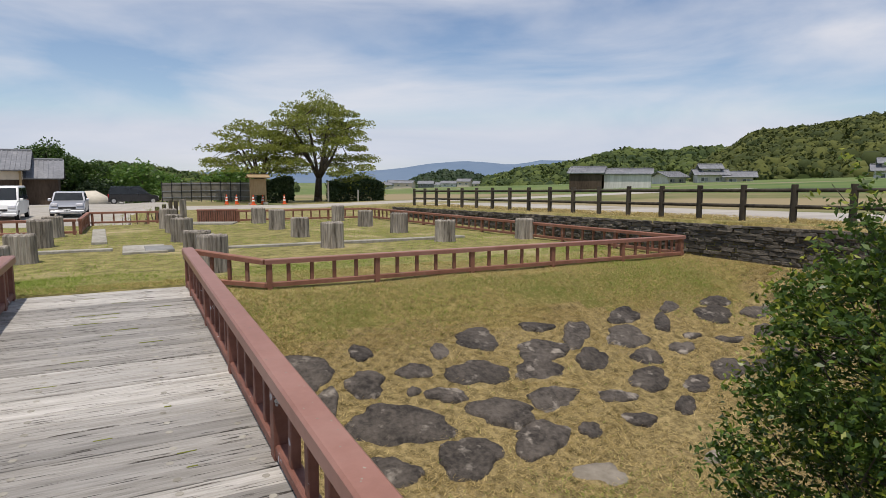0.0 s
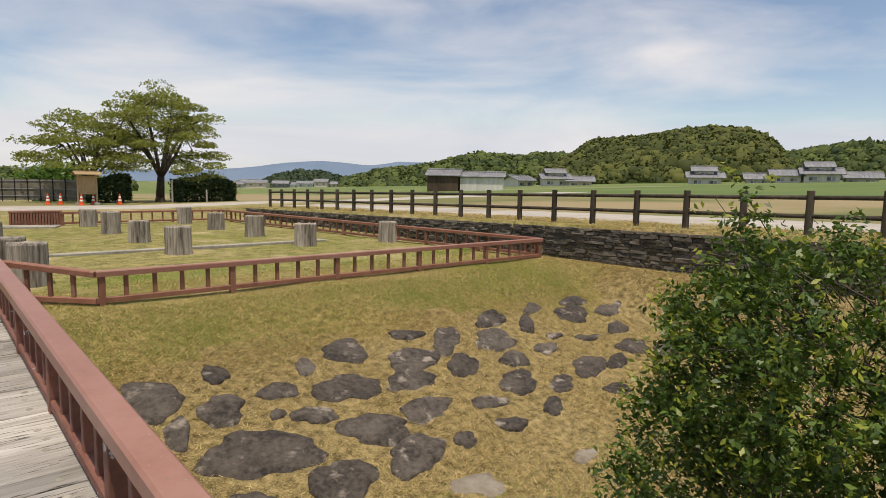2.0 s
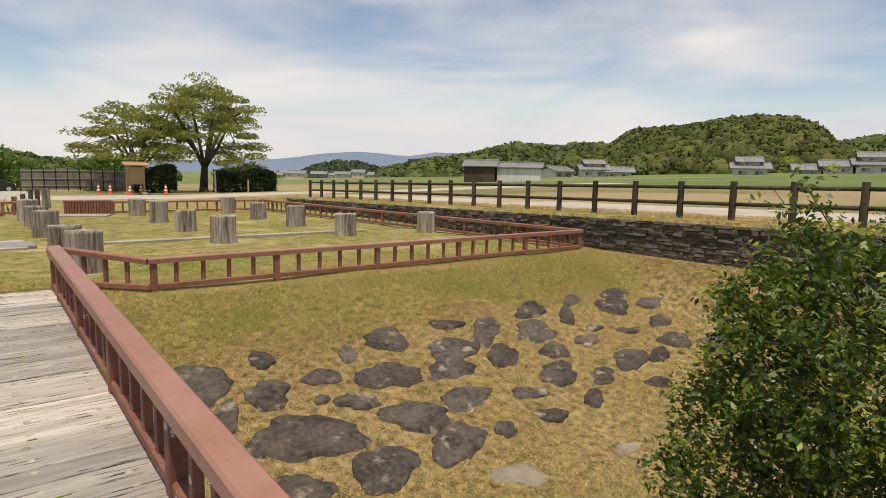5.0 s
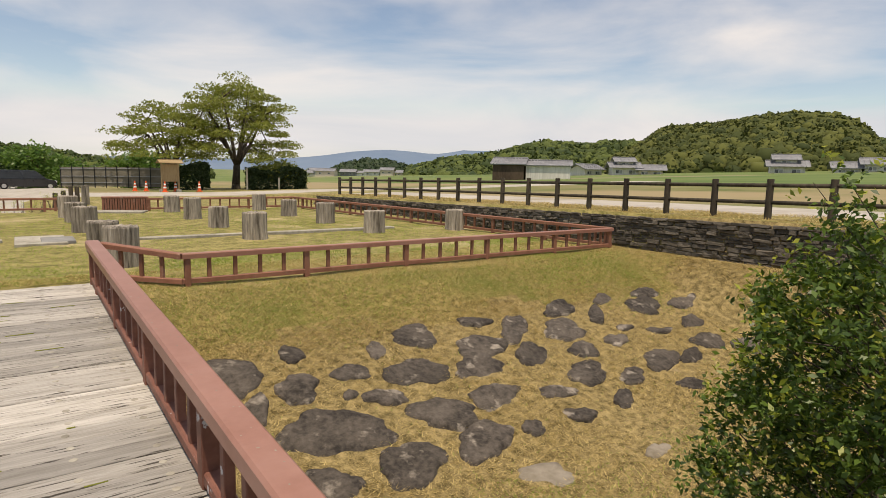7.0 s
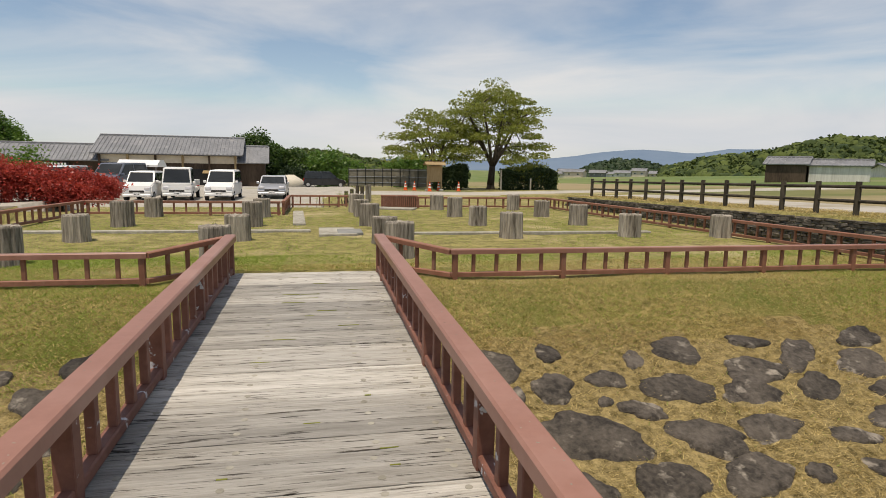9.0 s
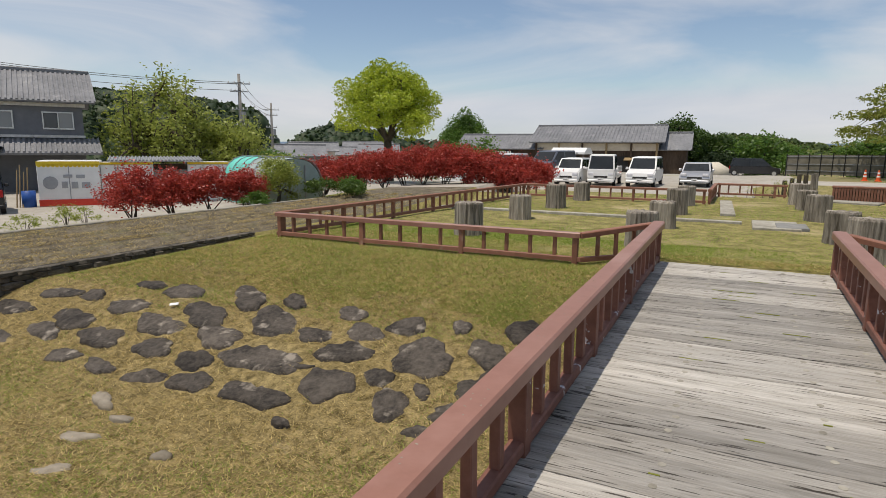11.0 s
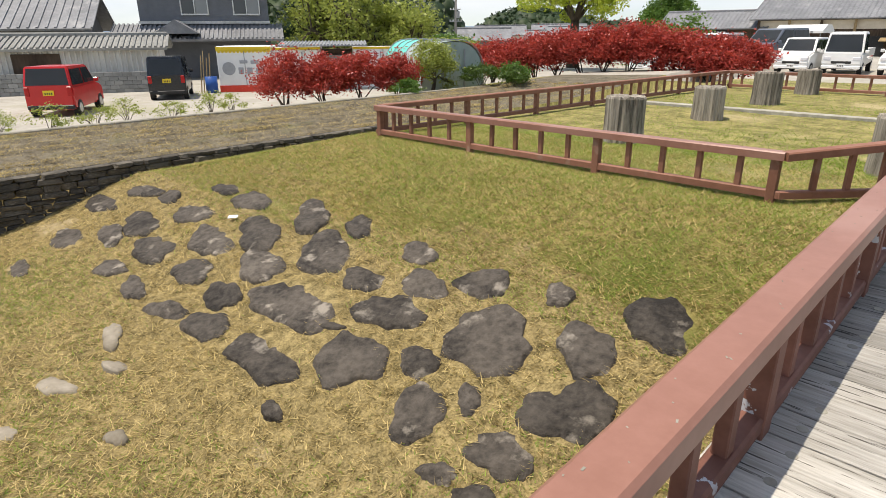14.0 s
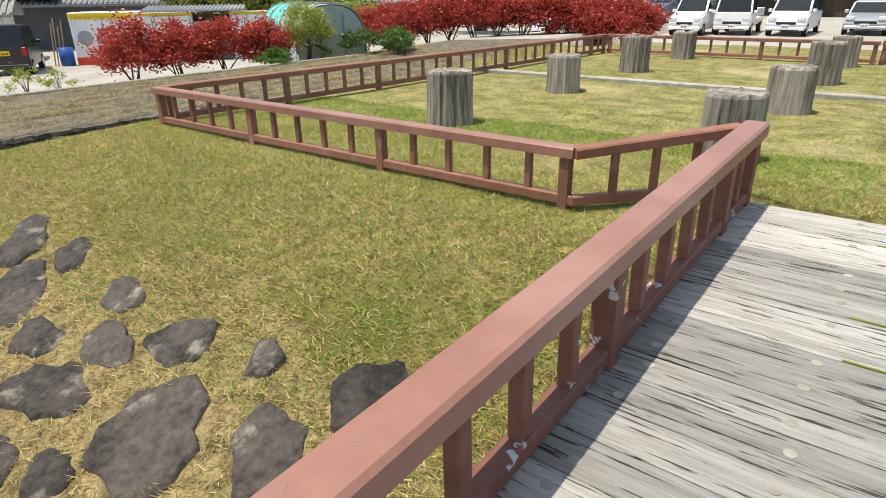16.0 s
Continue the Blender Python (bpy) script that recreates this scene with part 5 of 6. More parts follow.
box_a = thing("printed_container", row_pose(1.2), "white box container with yellow scalloped band and red base", "container")
bm = bmesh.new()
box(bm, 0, 1.2, 1.05, 2.5, 2.4, 2.1, 0.03)
part("body", bm, M_WHITE, box_a)
bm = bmesh.new()
box(bm, 0, -0.015, 1.98, 2.5, 0.03, 0.2)
for i in range(14):
    tube(bm, (-1.13 + i * 0.174, -0.03, 1.88), (-1.13 + i * 0.174, 0.0, 1.88), 0.075, 0.075, 8)
part("scalloped_band", bm, M_YELLOW, box_a)
bm = bmesh.new()
box(bm, 0, -0.015, 0.18, 2.5, 0.03, 0.3)
part("base_stripe", bm, M_SIGNRED, box_a)
bm = bmesh.new()
tube(bm, (-0.75, -0.025, 1.1), (-0.75, 0.0, 1.1), 0.3, 0.3, 16)
for xx, zz, sx, sz in ((-0.05, 1.4, 0.36, 0.14), (0.45, 1.38, 0.36, 0.16), (-0.2, 1.0, 0.24, 0.3), (0.2, 0.98, 0.26, 0.3), (0.65, 0.98, 0.34, 0.26)):
    box(bm, xx, -0.015, zz, sx, 0.025, sz, 0.01)
part("faded_print", bm, M_PRINT, box_a)
bm = bmesh.new()
box(bm, 0, -0.01, 1.05, 0.03, 0.03, 2.0)
part("door_seam", bm, M_STEEL, box_a)


def container(s, w, label):
    root = thing("storage_container", row_pose(s, 0.3), label, "container", "row of containers")
    bm = bmesh.new()
    box(bm, 0, 1.2, 1.0, w, 2.4, 2.0, 0.03)
    part("body", bm, M_WHITESHEET, root)
    for i in range(3):
        bm = bmesh.new()
        box(bm, -w / 2 + (i + 0.5) * w / 3, -0.02, 1.0, w / 3 - 0.06, 0.05, 1.8, 0.01)
        d = part("door", bm, M_WHITE, root)
        bm = bmesh.new()
        tube(bm, (-w / 2 + (i + 0.85) * w / 3, -0.07, 0.2), (-w / 2 + (i + 0.85) * w / 3, -0.07, 1.8), 0.02, 0.02, 6)
        part("lock_bar", bm, M_STEEL, d)
    bm = bmesh.new()
    box(bm, 0, -0.02, 1.97, w, 0.06, 0.1)
    part("header", bm, M_YELLOW, root)


container(3.6, 2.3, "white storage container with double doors and lock bars")
container(7.4, 2.2, "white storage container with double doors and lock bars")
lean = thing("lean_to_shed", row_pose(5.5, 0.6), "dark lean-to shed with corrugated roof between containers", "shed")
bm = bmesh.new()
box(bm, 0, 0.9, 0.95, 1.5, 1.8, 1.9)
part("body", bm, M_TIMBER, lean)
bm = bmesh.new()
box(bm, -0.6, 0.3, 2.16, 4.2, 2.2, 0.05, 0, 0, 4)
sheet = part("roof_sheet", bm, M_STEEL, lean)
bm = bmesh.new()
for i in range(26):
    tube(bm, (-2.65 + i * 0.164, -0.8, 2.12), (-2.65 + i * 0.164, 1.4, 2.27), 0.05, 0.05, 6)
part("corrugation", bm, M_STEEL, sheet)["kind"] = "stuff"
bm = bmesh.new()
for i in range(9):
    box(bm, -0.68 + i * 0.17, -0.12 - 0.05 * (i % 2), 0.85, 0.16, 0.04, 1.6)
part("curtain", bm, M_BLOCK, lean)
bm = bmesh.new()
for i, (s_, ln) in enumerate(((0, 1.7), (0.12, 1.9), (0.25, 1.6), (0.4, 1.8))):
    tube(bm, (s_, 0, 0), (s_ + 0.08, 0.35, ln), 0.03, 0.025, 6)
ob = part("leaning_poles", bm, M_TAN)
ob.matrix_world = row_pose(-0.9, -0.1)
tagged(ob, "wooden poles leaning against the shed wall", "poles")
bm = bmesh.new()
tube(bm, (0, 0, 0), (0, 0, 0.75), 0.28, 0.28, 16)
ob = part("plastic_drum", bm, mat("blue_drum", (0.02, 0.08, 0.3), (0.03, 0.1, 0.36), 4, 0.5, 0.0), smooth=True)
ob.matrix_world = row_pose(-0.45, 0.1)
tagged(ob, "blue plastic drum beside the container", "drum")


def greenhouse():
    root = thing("greenhouse", pose(-18.3, 22.9, -0.8, 0, 0, 158), "small plastic tunnel greenhouse with teal net over one end", "greenhouse")
    n, ln, r, h = 14, 4.6, 1.35, 2.0
    prof = [(r * math.copysign(abs(math.cos(math.pi * i / n)) ** 0.75, math.cos(math.pi * i / n)), h * math.sin(math.pi * i / n) ** 0.75 if 0 < i < n else 0) for i in range(n + 1)]
    for nm, a, b, m, k in (("film", -ln / 2, 0.4, M_VINYL, 1.0), ("net", 0.2, ln / 2, M_TEAL, 1.02)):
        bm = bmesh.new()
        rows = [[bm.verts.new((x, u * k + 0.03 * math.sin(x * 5 + i), z * k)) for i, (u, z) in enumerate(prof)] for x in np.linspace(a, b, 9)]
        for p_, q_ in zip(rows, rows[1:]):
            for i in range(n):
                bm.faces.new((p_[i], p_[i + 1], q_[i + 1], q_[i]))
        part(nm, bm, m, root, smooth=True)
    for x in (-ln / 2 + 0.02, ln / 2 - 0.02):
        bm = bmesh.new()
        bm.faces.new([bm.verts.new((x, u * 0.985, z * 0.985)) for u, z in prof])
        part("end_film", bm, M_VINYL, root)
    for x in np.linspace(-ln / 2, ln / 2, 7):
        bm = bmesh.new()
        for (u, z), (u2, z2) in zip(prof, prof[1:]):
            tube(bm, (x, u * 1.03, z * 1.03), (x, u2 * 1.03, z2 * 1.03), 0.02, 0.02, 5)
        part("hoop", bm, M_STEEL, root)
    for u in (-0.45, 0.45):
        bm = bmesh.new()
        box(bm, -ln / 2 - 0.02, u, 0.85, 0.04, 0.05, 1.7)
        part("door_post", bm, M_STEEL, root)


greenhouse()

# far sheds and village
house("black_barn", 62.0, 70.0, 0.75, 4.6, 5.0, 2.0, 0.9, -50, M_TIMBER, "dark timber barn with grey roof in the fields", 0.3, 0, cat="barn")
barn = house("white_barn", 66.0, 66.0, 0.75, 6.4, 4.5, 1.9, 0.7, -48, M_WHITESHEET, "barn with pale corrugated sheet walls in the fields", 0.3, 0, cat="barn")
bm = bmesh.new()
prism(bm, [(-2.27, -0.1), (2.27, -0.1), (2.27, 1.9), (0, 2.5), (-2.27, 1.9)], (-3.25, 0, 0), (0.1, 0, 0))
part("end_wall", bm, M_TIMBER, barn)
VILLAGE = [(122, 108, 0.9, 9, 0.8, 3.0), (127, 100, 1.0, 9, -40, 3.6), (131, 95, 1.2, 8, -50, 2.6), (137, 65, 1.8, 9, -60, 3.4), (141, 55, 2.6, 6, -62, 2.0), (143, 50, 2.7, 7, -65, 3.0), (145, 44, 2.8, 9, -66, 3.4), (150, 38, 2.8, 8, -70, 2.4)]
for x, y, z, w, rz, h in VILLAGE:
    house("village_house", x, y, z - 0.4, w * 0.72, 5, h * 0.72, 1.3, rz, M_PLASTER if w == 8 else M_WHITESHEET, "village house with grey tiled hipped roof below the hill", 0.9, 2, "village houses", 0.8)
    if w == 9 and y < 101:
        house("village_house", x + 0.6, y + 0.6, z - 0.4 + h * 0.72 + 0.4, 4, 4, 1.1, 1.1, rz, M_WHITESHEET, "upper storey of a village house with tiled roof", 0.8, 1, "village houses", 0.8)
rng_v = random.Random(12)
for i in range(18):
    deg, dist = 19.5 + i * 1.3 + rng_v.uniform(-0.4, 0.4), rng_v.uniform(430, 560)
    x, y = at_bearing(deg, dist)
    house("town_house", x, y, ground_z(x, y), rng_v.uniform(8, 14), 8, rng_v.uniform(2.6, 4.6), 2.0, -deg + rng_v.uniform(-25, 25), rng_v.choice((M_WHITESHEET, M_PLASTER, M_GREYWALL)), "small distant town house with grey roof", 0.8, 2, "distant town houses", 1.5)
for i, (deg, dist, w, h) in enumerate(((-40.0, 95, 7, 2.6), (-38.6, 120, 8, 3.2), (-35.0, 130, 9, 2.4), (-33.6, 140, 10, 3.6), (-32.6, 125, 7, 3.0), (-36.6, 150, 9, 2.0))):
    x, y = at_bearing(deg, dist)
    house("hamlet_house", x, y, -2.2, w, 6, h, 1.6, -deg, (M_GREYWALL, M_WHITESHEET, M_PLASTER)[i % 3], "distant village house with grey tiled roof", 0.7, 2, "hamlet houses", 0.9)
x_, y_ = at_bearing(-44.5, 75)
fence_ = thing("white_fence", pose(x_, y_, 0.2, 0, 0, 45), "white slatted railing beyond the gardens", "fence")
for i in range(24):
    bm = bmesh.new()
    box(bm, -4.6 + i * 0.4, 0, 0.4, 0.1, 0.05, 1.6)
    part("slat", bm, M_WHITESHEET, fence_)
for zz in (1.15, -0.3):
    bm = bmesh.new()
    box(bm, 0, 0.04, zz, 9.6, 0.06, 0.12)
    part("rail", bm, M_WHITESHEET, fence_)


# ---- poles and wires ----
def utility_pole(x, y, z0, z1, rz):
    root = thing("utility_pole", pose(x, y, z0, 0, 0, rz), "grey concrete utility pole with cross arms and fittings", "utility pole", "utility poles")
    h = z1 - z0
    bm = bmesh.new()
    tube(bm, (0, 0, -0.5), (0, 0, h), 0.2, 0.13, 10)
    part("pole", bm, M_POLE, root, smooth=True)
    for zz, w in ((0.9, 1.0), (1.6, 0.8), (3.2, 0.7), (4.6, 0.8)):
        bm = bmesh.new()
        box(bm, 0, -0.15, h - zz, 2 * w, 0.09, 0.09)
        arm = part("cross_arm", bm, M_STEEL, root)
        for s in (-0.9, -0.4, 0.4, 0.9):
            bm = bmesh.new()
            tube(bm, (s * w, -0.15, h - zz), (s * w, -0.15, h - zz + 0.22), 0.06, 0.04, 6)
            part("insulator", bm, M_WHITE, arm)
    bm = bmesh.new()
    tube(bm, (0.3, -0.1, h - 4.2), (0.3, -0.1, h - 3.4), 0.22, 0.22, 10)
    part("transformer", bm, M_STEEL, root)


utility_pole(-41.3, 44.3, -1.2, 8.3, 40)
utility_pole(-56.1, 64.7, -1.5, 7.5, 40)


def wire(p, q, sag, label="black overhead power cable"):
    bm = bmesh.new()
    p, q = Vector(p), Vector(q)
    pts = [p.lerp(q, i / 12) - Vector((0, 0, sag * 4 * (i / 12) * (1 - i / 12))) for i in range(13)]
    for a, b in zip(pts, pts[1:]):
        tube(bm, a, b, 0.022, 0.022, 4, False)
    tagged(part("power_cable", bm, M_BLACK), label, "cable", "power cables")


for dz, dx in ((7.5, 0.4), (7.4, -0.4), (6.8, 0.2)):
    wire((-41.3 + dx, 44.3, dz), (-62, 18, dz + 2.6), 0.8)
    wire((-41.3 + dx, 44.3, dz), (-56.1 + dx, 64.7, dz - 0.9), 0.6)


# ---- vehicles ----
def vehicle(name, m, ln, wd, low, cab, paint, label, wheel=0.27, rear=False, bed=None, plate=M_WHITE, group=""):
    """low and cab: side outlines in (x forward, z); cab's first edge is the windscreen, its third the rear window."""
    root = thing(name, m, label, "car", group)
    bm = bmesh.new()
    prism(bm, low, (0, wd / 2, 0), (0, -wd, 0))
    bmesh.ops.bevel(bm, geom=[e for e in bm.edges if abs(e.verts[0].co.y - e.verts[1].co.y) < 0.01], offset=0.06, segments=2, affect="EDGES")
    part("body", bm, paint, root, smooth=False)
    bm = bmesh.new()
    k = 0.88
    a = [bm.verts.new((x, s * wd / 2 * (0.98 if i in (0, 3) else k), z)) for s in (1, -1) for i, (x, z) in enumerate(cab)]
    n = len(cab)
    for i in range(n):
        bm.faces.new((a[i], a[(i + 1) % n], a[n + (i + 1) % n], a[n + i]))
    bm.faces.new(a[:n][::-1]), bm.faces.new(a[n:])
    bmesh.ops.recalc_face_normals(bm, faces=bm.faces)
    bmesh.ops.bevel(bm, geom=list(bm.edges), offset=0.035, segments=2, affect="EDGES")
    cabin = part("cabin", bm, paint, root)

    def glass(nm, i, j, s):
        (x0, z0), (x1, z1) = cab[i], cab[j]
        bm2 = bmesh.new()
        nx, nz = (z1 - z0), -(x1 - x0)
        if nx * s < 0:
            nx, nz = -nx, -nz
        q = math.hypot(nx, nz)
        off = Vector((nx / q * 0.012, 0, nz / q * 0.012))
        w0, w1 = wd * 0.5 * 0.88, wd * 0.5 * 0.78
        p0, p1 = Vector((x0, 0, z0)).lerp(Vector((x1, 0, z1)), 0.1), Vector((x0, 0, z0)).lerp(Vector((x1, 0, z1)), 0.9)
        vs = [bm2.verts.new(v) for v in (p0 + off + Vector((0, w0, 0)), p0 + off - Vector((0, w0, 0)), p1 + off - Vector((0, w1, 0)), p1 + off + Vector((0, w1, 0)))]
        bm2.faces.new(vs)
        bmesh.ops.solidify(bm2, geom=list(bm2.faces), thickness=0.008)
        part(nm, bm2, G_DARK, cabin)

    glass("windscreen", 0, 1, 1)
    glass("rear_window", 3, 2, -1)
    for s in (1, -1):
        (x0, z0), (x1, z1), (x2, z2), (x3, z3) = cab[:4]
        xm = (x0 + x3) / 2
        for xa, xb, xc, xd in ((x0 - 0.12, x1 - 0.06, xm + 0.04, xm + 0.04), (xm - 0.04, xm - 0.04, x2 + 0.06, x3 + 0.12)):
            bm2 = bmesh.new()
            zl, zh = z0 + 0.05, z1 - 0.08
            y0, y1 = s * (wd / 2 * 0.975 + 0.012), s * (wd / 2 * k + 0.022)
            vs = [bm2.verts.new(v) for v in ((xa, y0, zl), (xb, y1, zh), (xc, y1, zh), (xd, y0, zl))]
            bm2.faces.new(vs)
            bmesh.ops.solidify(bm2, geom=list(bm2.faces), thickness=0.008)
            part("side_window", bm2, G_DARK, cabin)
        bm2 = bmesh.new()
        box(bm2, x0 - 0.25, s * (wd / 2 + 0.09), z0 + 0.1, 0.1, 0.16, 0.14, 0.02)
        part("mirror", bm2, paint, root)
    front, back = max(p[0] for p in low), min(p[0] for p in low)
    for x in (front - 0.55, back + 0.5):
        for s in (1, -1):
            bm = bmesh.new()
            tube(bm, (x, s * (wd / 2 - 0.17), wheel), (x, s * (wd / 2 + 0.012), wheel), wheel, wheel, 20)
            ty = part("wheel", bm, M_RUBBER, root, "black tyre")
            bm = bmesh.new()
            tube(bm, (x, s * (wd / 2), wheel), (x, s * (wd / 2 + 0.022), wheel), wheel * 0.62, wheel * 0.58, 16)
            part("rim", bm, M_CHROME, ty)
    for s in (1, -1):
        bm = bmesh.new()
        box(bm, front - 0.06, s * wd * 0.36, 0.72, 0.14, wd * 0.2, 0.16, 0.03)
        part("headlight", bm, M_LAMP, root)
        bm = bmesh.new()
        box(bm, back + 0.03, s * wd * 0.43, 0.85, 0.1, wd * 0.1, 0.3, 0.02)
        part("tail_light", bm, M_TAIL, root)
    bm = bmesh.new()
    box(bm, front - 0.01, 0, 0.55, 0.06, wd * 0.5, 0.12, 0.02)
    box(bm, front - 0.01, 0, 0.3, 0.06, wd * 0.7, 0.1, 0.02)
    part("grille", bm, M_BLACK, root)
    for x in (front + 0.025, back - 0.012):
        bm = bmesh.new()
        box(bm, x, 0, 0.42 if x > 0 else 0.8, 0.015, 0.33, 0.165)
        pl = part("number_plate", bm, plate, root)
        bm = bmesh.new()
        for i in range(4):
            box(bm, x + (0.009 if x > 0 else -0.009), -0.1 + i * 0.065, 0.4 if x > 0 else 0.78, 0.004, 0.035, 0.07)
        part("plate_marks", bm, M_BLACK, pl)
    for x in (front - 0.02, back + 0.02):
        bm = bmesh.new()
        box(bm, x, 0, 0.33, 0.1, wd * 0.97, 0.16, 0.04)
        part("bumper", bm, M_BLACK if rear else paint, root)
    if bed:
        bm = bmesh.new()
        for x, y, z, sx, sy, sz in bed:
            box(bm, x, y, z, sx, sy, sz, 0.01)
        part("load_bed", bm, paint, root)
    return root


KEI_L = [(-1.7, 0.25), (1.65, 0.25), (1.7, 0.55), (1.62, 0.85), (0.95, 1.02), (-1.68, 1.02)]
KEI_C = [(0.98, 0.98), (0.45, 1.62), (-1.5, 1.64), (-1.68, 0.98)]
TALL_C = [(0.98, 0.98), (0.55, 1.74), (-1.55, 1.76), (-1.68, 0.98)]
VAN_L = [(-2.2, 0.25), (2.1, 0.25), (2.2, 0.5), (2.12, 0.8), (1.4, 1.0), (-2.18, 1.0)]
VAN_C = [(1.45, 0.96), (0.6, 1.72), (-1.95, 1.75), (-2.18, 0.96)]
SED_L = [(-2.2, 0.25), (2.1, 0.25), (2.2, 0.5), (2.1, 0.72), (1.0, 0.9), (-1.7, 0.92), (-2.2, 0.88)]
SED_C = [(1.0, 0.86), (0.35, 1.38), (-1.1, 1.4), (-1.75, 0.88)]
TRK_L = [(-2.3, 0.45), (1.6, 0.3), (1.68, 0.5), (1.66, 0.95), (0.2, 1.0), (0.15, 0.7), (-2.3, 0.7)]
TRK_C = [(1.64, 0.92), (1.35, 1.85), (0.3, 1.88), (0.2, 0.92)]


def face_south(x, front_y, ln, turn=0):
    x, y = 0.34 + (x - 0.34) * 1.25, 3.6 + (front_y - 3.6) * 1.25 + ln / 2
    return pose(x, y, ground_z(x, y), 0, 0, -90 + turn)


vehicle("white_hatchback", face_south(-6.7, 30.2, 3.4), 3.4, 1.48, KEI_L, KEI_C, M_WHITE, "small white hatchback parked in the gravel car park", group="parked cars")
vehicle("white_truck", face_south(-5.35, 30.8, 4.0, 4), 4.0, 1.6, TRK_L, TRK_C, M_WHITE, "white light truck with a load bed parked in a row", bed=((-1.05, 0.78, 0.95, 2.4, 0.04, 0.35), (-1.05, -0.78, 0.95, 2.4, 0.04, 0.35), (-2.25, 0, 0.95, 0.04, 1.6, 0.35), (-1.05, 0, 1.0, 1.6, 1.0, 0.3)), group="parked cars")
vehicle("white_minivan", face_south(-3.5, 31.2, 4.4), 4.4, 1.6, VAN_L, VAN_C, M_WHITE, "white minivan parked in the gravel car park", group="parked cars")
vehicle("silver_sedan", face_south(-1.25, 32.6, 4.4), 4.4, 1.66, SED_L, SED_C, M_SILVER, "silver sedan parked on the gravel", group="parked cars")
vehicle("grey_car", face_south(-8.6, 32.6, 4.4, -12), 4.4, 1.65, VAN_L, VAN_C, M_BLUECAR, "dark blue-grey car parked beside the red hedge", group="parked cars")
vehicle("silver_wagon", face_south(-11.2, 33.0, 4.4), 4.4, 1.65, VAN_L, VAN_C, M_SILVER, "silver wagon parked behind the red hedge", group="parked cars")
vehicle("white_wagon", face_south(-14.2, 33.2, 4.4), 4.4, 1.65, VAN_L, VAN_C, M_WHITE, "white wagon parked behind the red hedge", group="parked cars")
vehicle("black_van", pose(1.95, 71.8, -0.85, 0, 0, 0), 4.6, 1.75, [(x * 1.06, z) for x, z in VAN_L], [(x * 1.06, z * 1.04) for x, z in VAN_C], M_BLACKCAR, "black minivan parked side-on on far gravel", 0.32)
vehicle("red_car", pose(-24.8, 10.9, ground_z(-24.8, 10.9), 0, 0, 148), 3.4, 1.48, KEI_L, KEI_C, M_REDCAR, "red compact car parked in the gravel lot", rear=True, plate=M_YELLOW)
vehicle("black_kei_car", pose(-27.6, 15.8, ground_z(-27.6, 15.8), 0, 0, 152), 3.4, 1.48, KEI_L, TALL_C, M_BLACKCAR, "tall black box-shaped car parked in the gravel lot", rear=True, plate=M_YELLOW)

# ---- things in the car park and under the trees ----
tent = thing("canopy_tent", pose(-11.3, 49.0, ground_z(-11.3, 49)), "white fabric canopy tent on steel legs", "tent")
bm = bmesh.new()
prism(bm, [(-1.3, 1.55), (1.3, 1.55), (1.3, 1.7), (0.5, 2.05), (-0.5, 2.05), (-1.3, 1.7)], (-1.35, 0, 0), (2.7, 0, 0))
part("canopy", bm, M_WHITE, tent)
for sx in (-1.2, 1.2):
    for sy in (-1.15, 1.15):
        bm = bmesh.new()
        tube(bm, (sx, sy, 0), (sx, sy, 1.6), 0.025, 0.025, 6)
        part("leg", bm, M_STEEL, tent)
bm = bmesh.new()
for i in range(8):
    box(bm, -0.8 + i * 0.22, -1.31, 1.63, 0.13, 0.01, 0.1)
part("marks", bm, M_PRINT, tent)
heap = bmesh.new()
bmesh.ops.create_cone(heap, segments=24, radius1=3.0, radius2=0.5, depth=1.5, cap_ends=True)
for v in heap.verts:
    v.co *= 1 + 0.06 * noise.noise(v.co * 2)
ob = part("sand_heap", heap, M_SAND, smooth=True)
ob.matrix_world = pose(-2.2, 78, ground_z(-2, 78) + 0.7)
tagged(ob, "pale heap of sand on the gravel yard", "sand heap")

board = thing("notice_board", pose(9.5, 44.9, ground_z(9.5, 44.9), 0, 0, 4), "roofed wooden notice board on two posts", "notice board")
for s in (-0.52, 0.52):
    bm = bmesh.new()
    box(bm, s, 0, 0.95, 0.11, 0.11, 1.95, 0.01)
    part("post", bm, M_TAN, board)
    bm = bmesh.new()
    box(bm, s, 0, 0.05, 0.3, 0.3, 0.2, 0.02)
    part("footing", bm, M_SLAB, board)
bm = bmesh.new()
box(bm, 0, 0, 1.25, 1.0, 0.07, 1.15, 0.01)
part("panel", bm, M_TAN, board)
bm = bmesh.new()
for sgn in (1, -1):
    box(bm, 0, sgn * 0.22, 2.0, 1.5, 0.52, 0.06, 0, 0, -sgn * 22)
box(bm, 0, 0, 2.12, 1.5, 0.1, 0.08)
part("roof", bm, M_TAN, board)


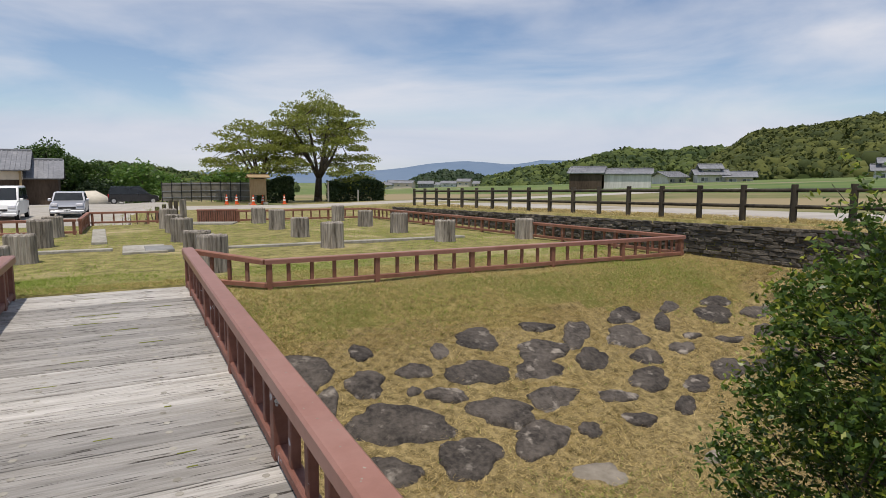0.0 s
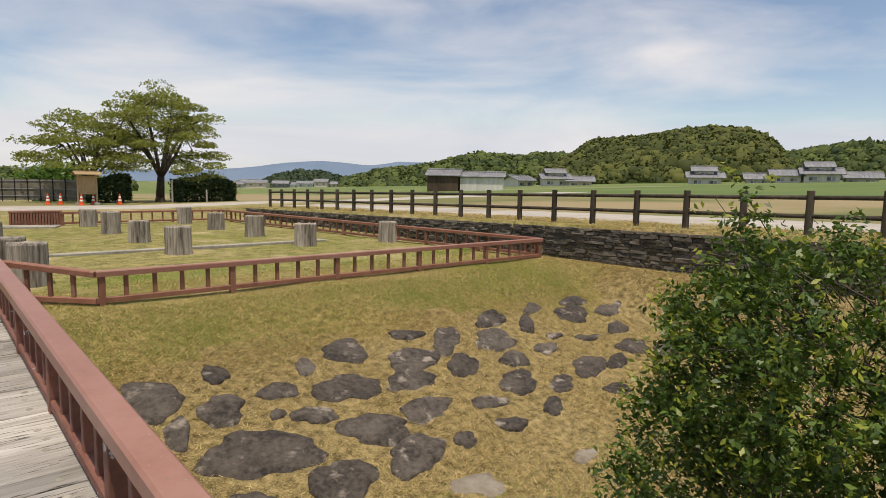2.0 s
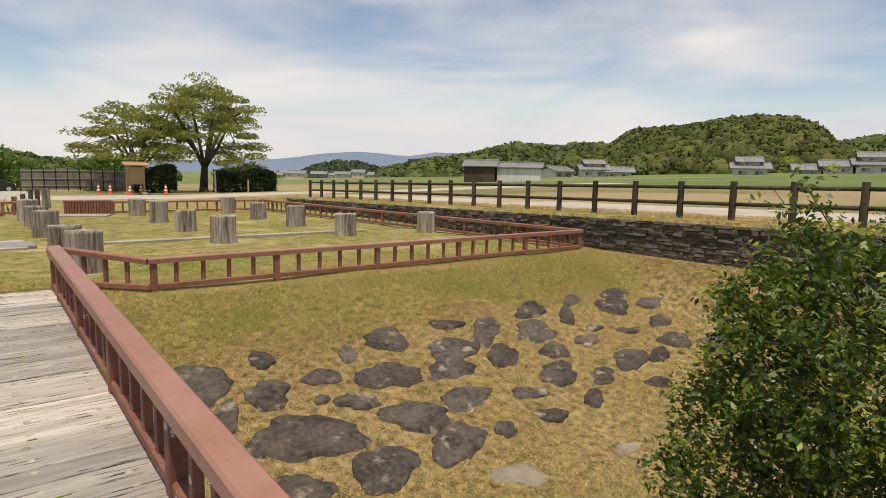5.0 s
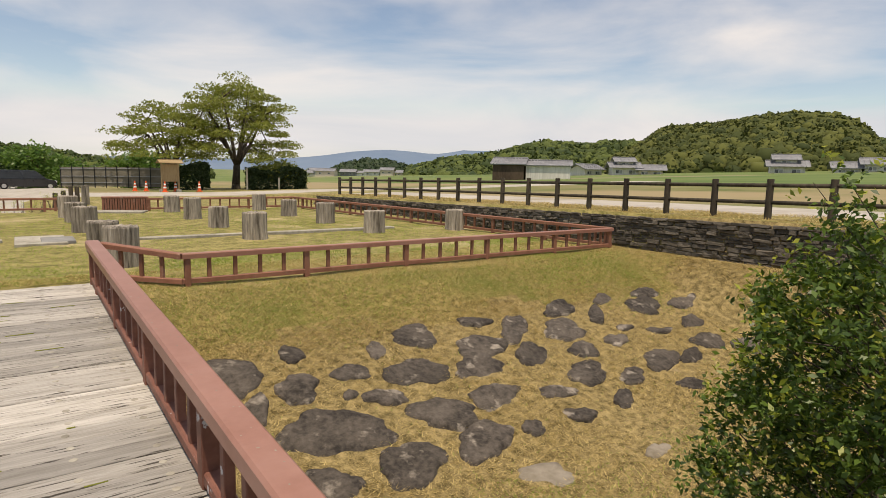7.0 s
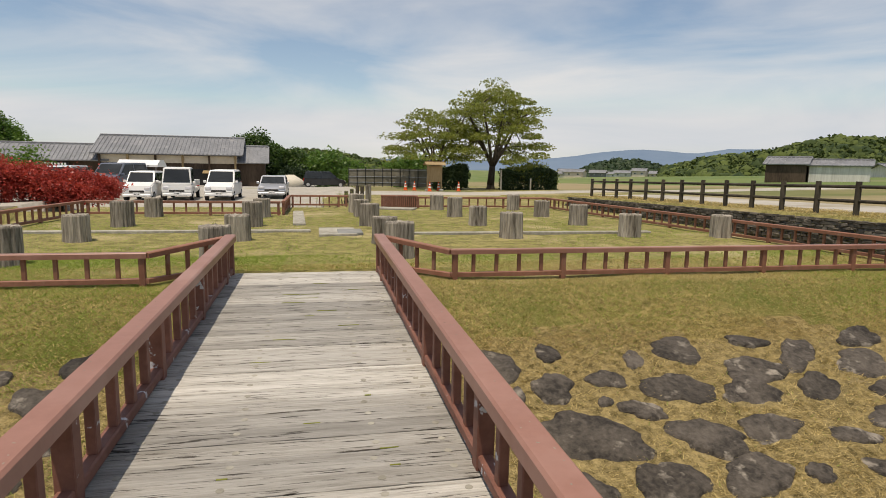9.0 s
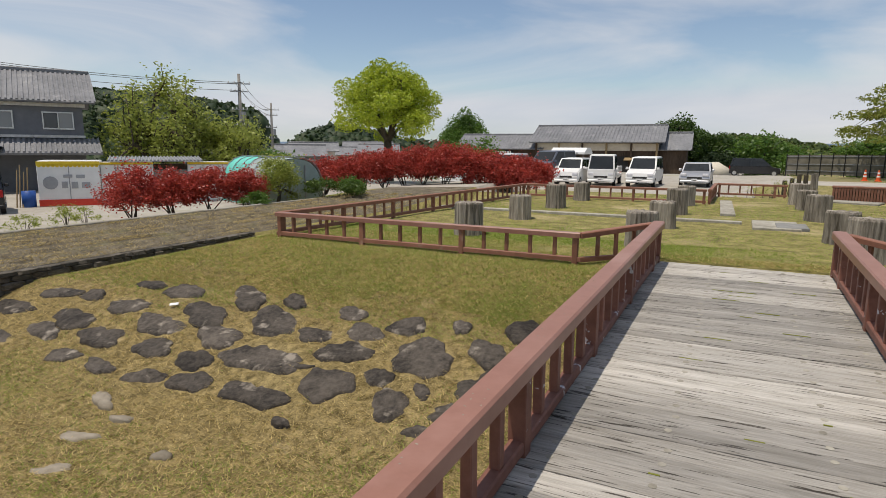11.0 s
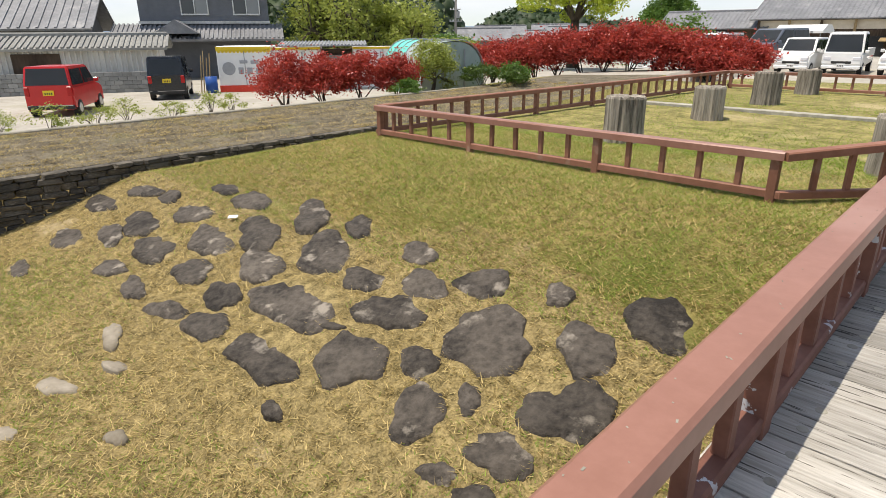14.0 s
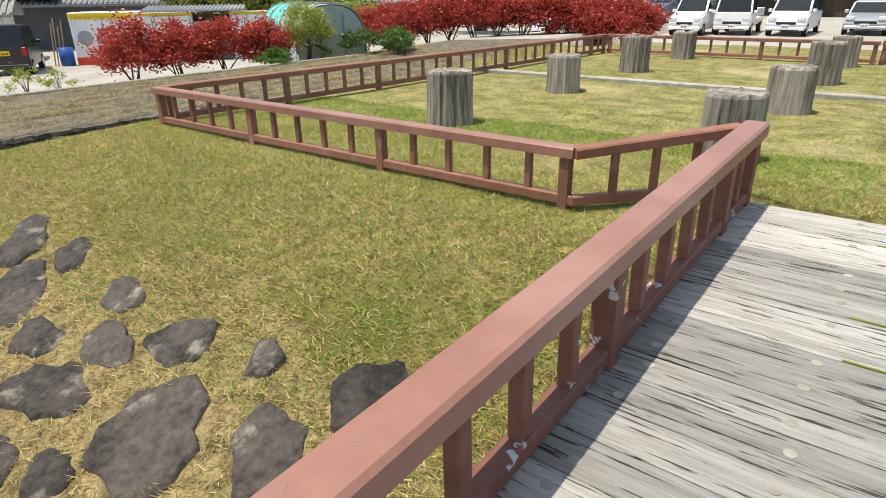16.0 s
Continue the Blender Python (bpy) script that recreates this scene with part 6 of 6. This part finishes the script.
def cone_thing(x, y):
    root = thing("traffic_cone", pose(x, y, ground_z(x, y)), "orange traffic cone with white bands", "traffic cone", "traffic cones")
    bm = bmesh.new()
    box(bm, 0, 0, 0.02, 0.36, 0.36, 0.04, 0.01)
    tube(bm, (0, 0, 0.04), (0, 0, 0.7), 0.13, 0.035, 14)
    part("cone", bm, M_ORANGE, root)
    for z0 in (0.25, 0.45):
        bm = bmesh.new()
        r0 = 0.13 - 0.095 * (z0 - 0.04) / 0.66
        tube(bm, (0, 0, z0), (0, 0, z0 + 0.1), r0 + 0.004, r0 - 0.011, 14)
        part("band", bm, M_WHITE, root)


for x, y in ((7.6, 46.5), (8.25, 46.3), (9.95, 45.6), (11.4, 45.2), (9.1, 44.6)):
    cone_thing(x, y)
screen = thing("screen_fence", pose(0, 0, 0), "grey-brown mesh screen fence on steel posts", "fence")
for i in range(10):
    xa, ya = 3.9 + i * 0.72, 56.4 - i * 0.4
    zb = ground_z(xa, ya)
    ang = math.degrees(math.atan2(-0.4, 0.72))
    bm = bmesh.new()
    box(bm, xa + 0.36, ya - 0.2, zb + 0.85, 0.8, 0.03, 1.5, 0, ang)
    part("panel", bm, M_MESHGREY, screen)
    bm = bmesh.new()
    tube(bm, (xa, ya - 0.05, zb), (xa, ya - 0.05, zb + 1.7), 0.035, 0.035, 6)
    part("post", bm, M_BLACK, screen)
    for zz in (0.4, 0.9, 1.5):
        bm = bmesh.new()
        box(bm, xa + 0.36, ya - 0.25, zb + zz, 0.82, 0.03, 0.05, 0, ang)
        part("rail", bm, M_STEEL, screen)
for i, (x, y, h) in enumerate(((2.36, 29.1, 0.55), (2.72, 30.9, 0.55), (3.05, 32.0, 0.7), (3.2, 30.8, 0.7), (3.3, 29.0, 0.8), (3.5, 30.2, 0.8), (3.6, 31.5, 0.75))):
    bm = bmesh.new()
    tube(bm, (0, 0, -0.1), (0, 0, h), 0.09, 0.085, 10)
    ob = part("bollard_post", bm, M_POSTW if i < 4 else M_STUMP)
    ob.matrix_world = pose(x, y, ground_z(x, y))
    tagged(ob, "dark weathered round timber post standing in the lawn", "post", "timber posts")
gate = thing("slatted_box", pose(4.35, 26.0, 0.02, 0, 0, -8), "low dark red slatted timber box at the fence opening", "box")
bm = bmesh.new()
box(bm, 0, 0, 0.47, 1.5, 0.5, 0.06, 0.01)
part("lid", bm, M_BROWN, gate)
for i in range(18):
    bm = bmesh.new()
    box(bm, -0.7 + i * 0.082, -0.22, 0.23, 0.06, 0.04, 0.44)
    part("slat", bm, M_BROWN, gate)
bm = bmesh.new()
box(bm, 0, 0.02, 0.22, 1.4, 0.4, 0.4)
part("body", bm, M_TIMBER, gate)
for x, y, h in ((15.0, 46.2, 1.6), (17.3, 45.9, 0.9)):
    bm = bmesh.new()
    tube(bm, (0, 0, -0.1), (0, 0, h), 0.07, 0.06, 8)
    ob = part("stone_marker", bm, M_SLAB)
    ob.matrix_world = pose(x, y, ground_z(x, y))
    tagged(ob, "slender pale stone marker post below the tree", "marker post")
bm = bmesh.new()
box(bm, 0, 0, 0.02, 0.12, 0.06, 0.012, 0.003, 12)
ob = part("paper_scrap", bm, M_WHITE)
ob.matrix_world = pose(-6.35, 7.75, ground_z(-6.35, 7.75) + 0.03, 20, 0, 30)
tagged(ob, "scrap of white paper lying on the bank", "litter")


# light flecks and bare patches of paint on the near railings
def flecks():
    rng = random.Random(31)
    for x, lo, hi in ((RAIL_L, 3.0, 10.5), (RAIL_R, 2.0, 9.0)):
        bm = bmesh.new()
        for i in range(46):
            y = rng.uniform(lo, hi)
            box(bm, x + rng.uniform(-0.06, 0.06), y, RAIL_TOP, rng.uniform(0.003, 0.008), rng.uniform(0.004, 0.016), 0.002, 0, rng.uniform(0, 90))
        ob = part("paint_flecks", bm, M_SLAB)
        ob.matrix_world = BRIDGE
        tagged(ob, "pale chips in the red rail paint", "paint chips", kind="stuff")


flecks()
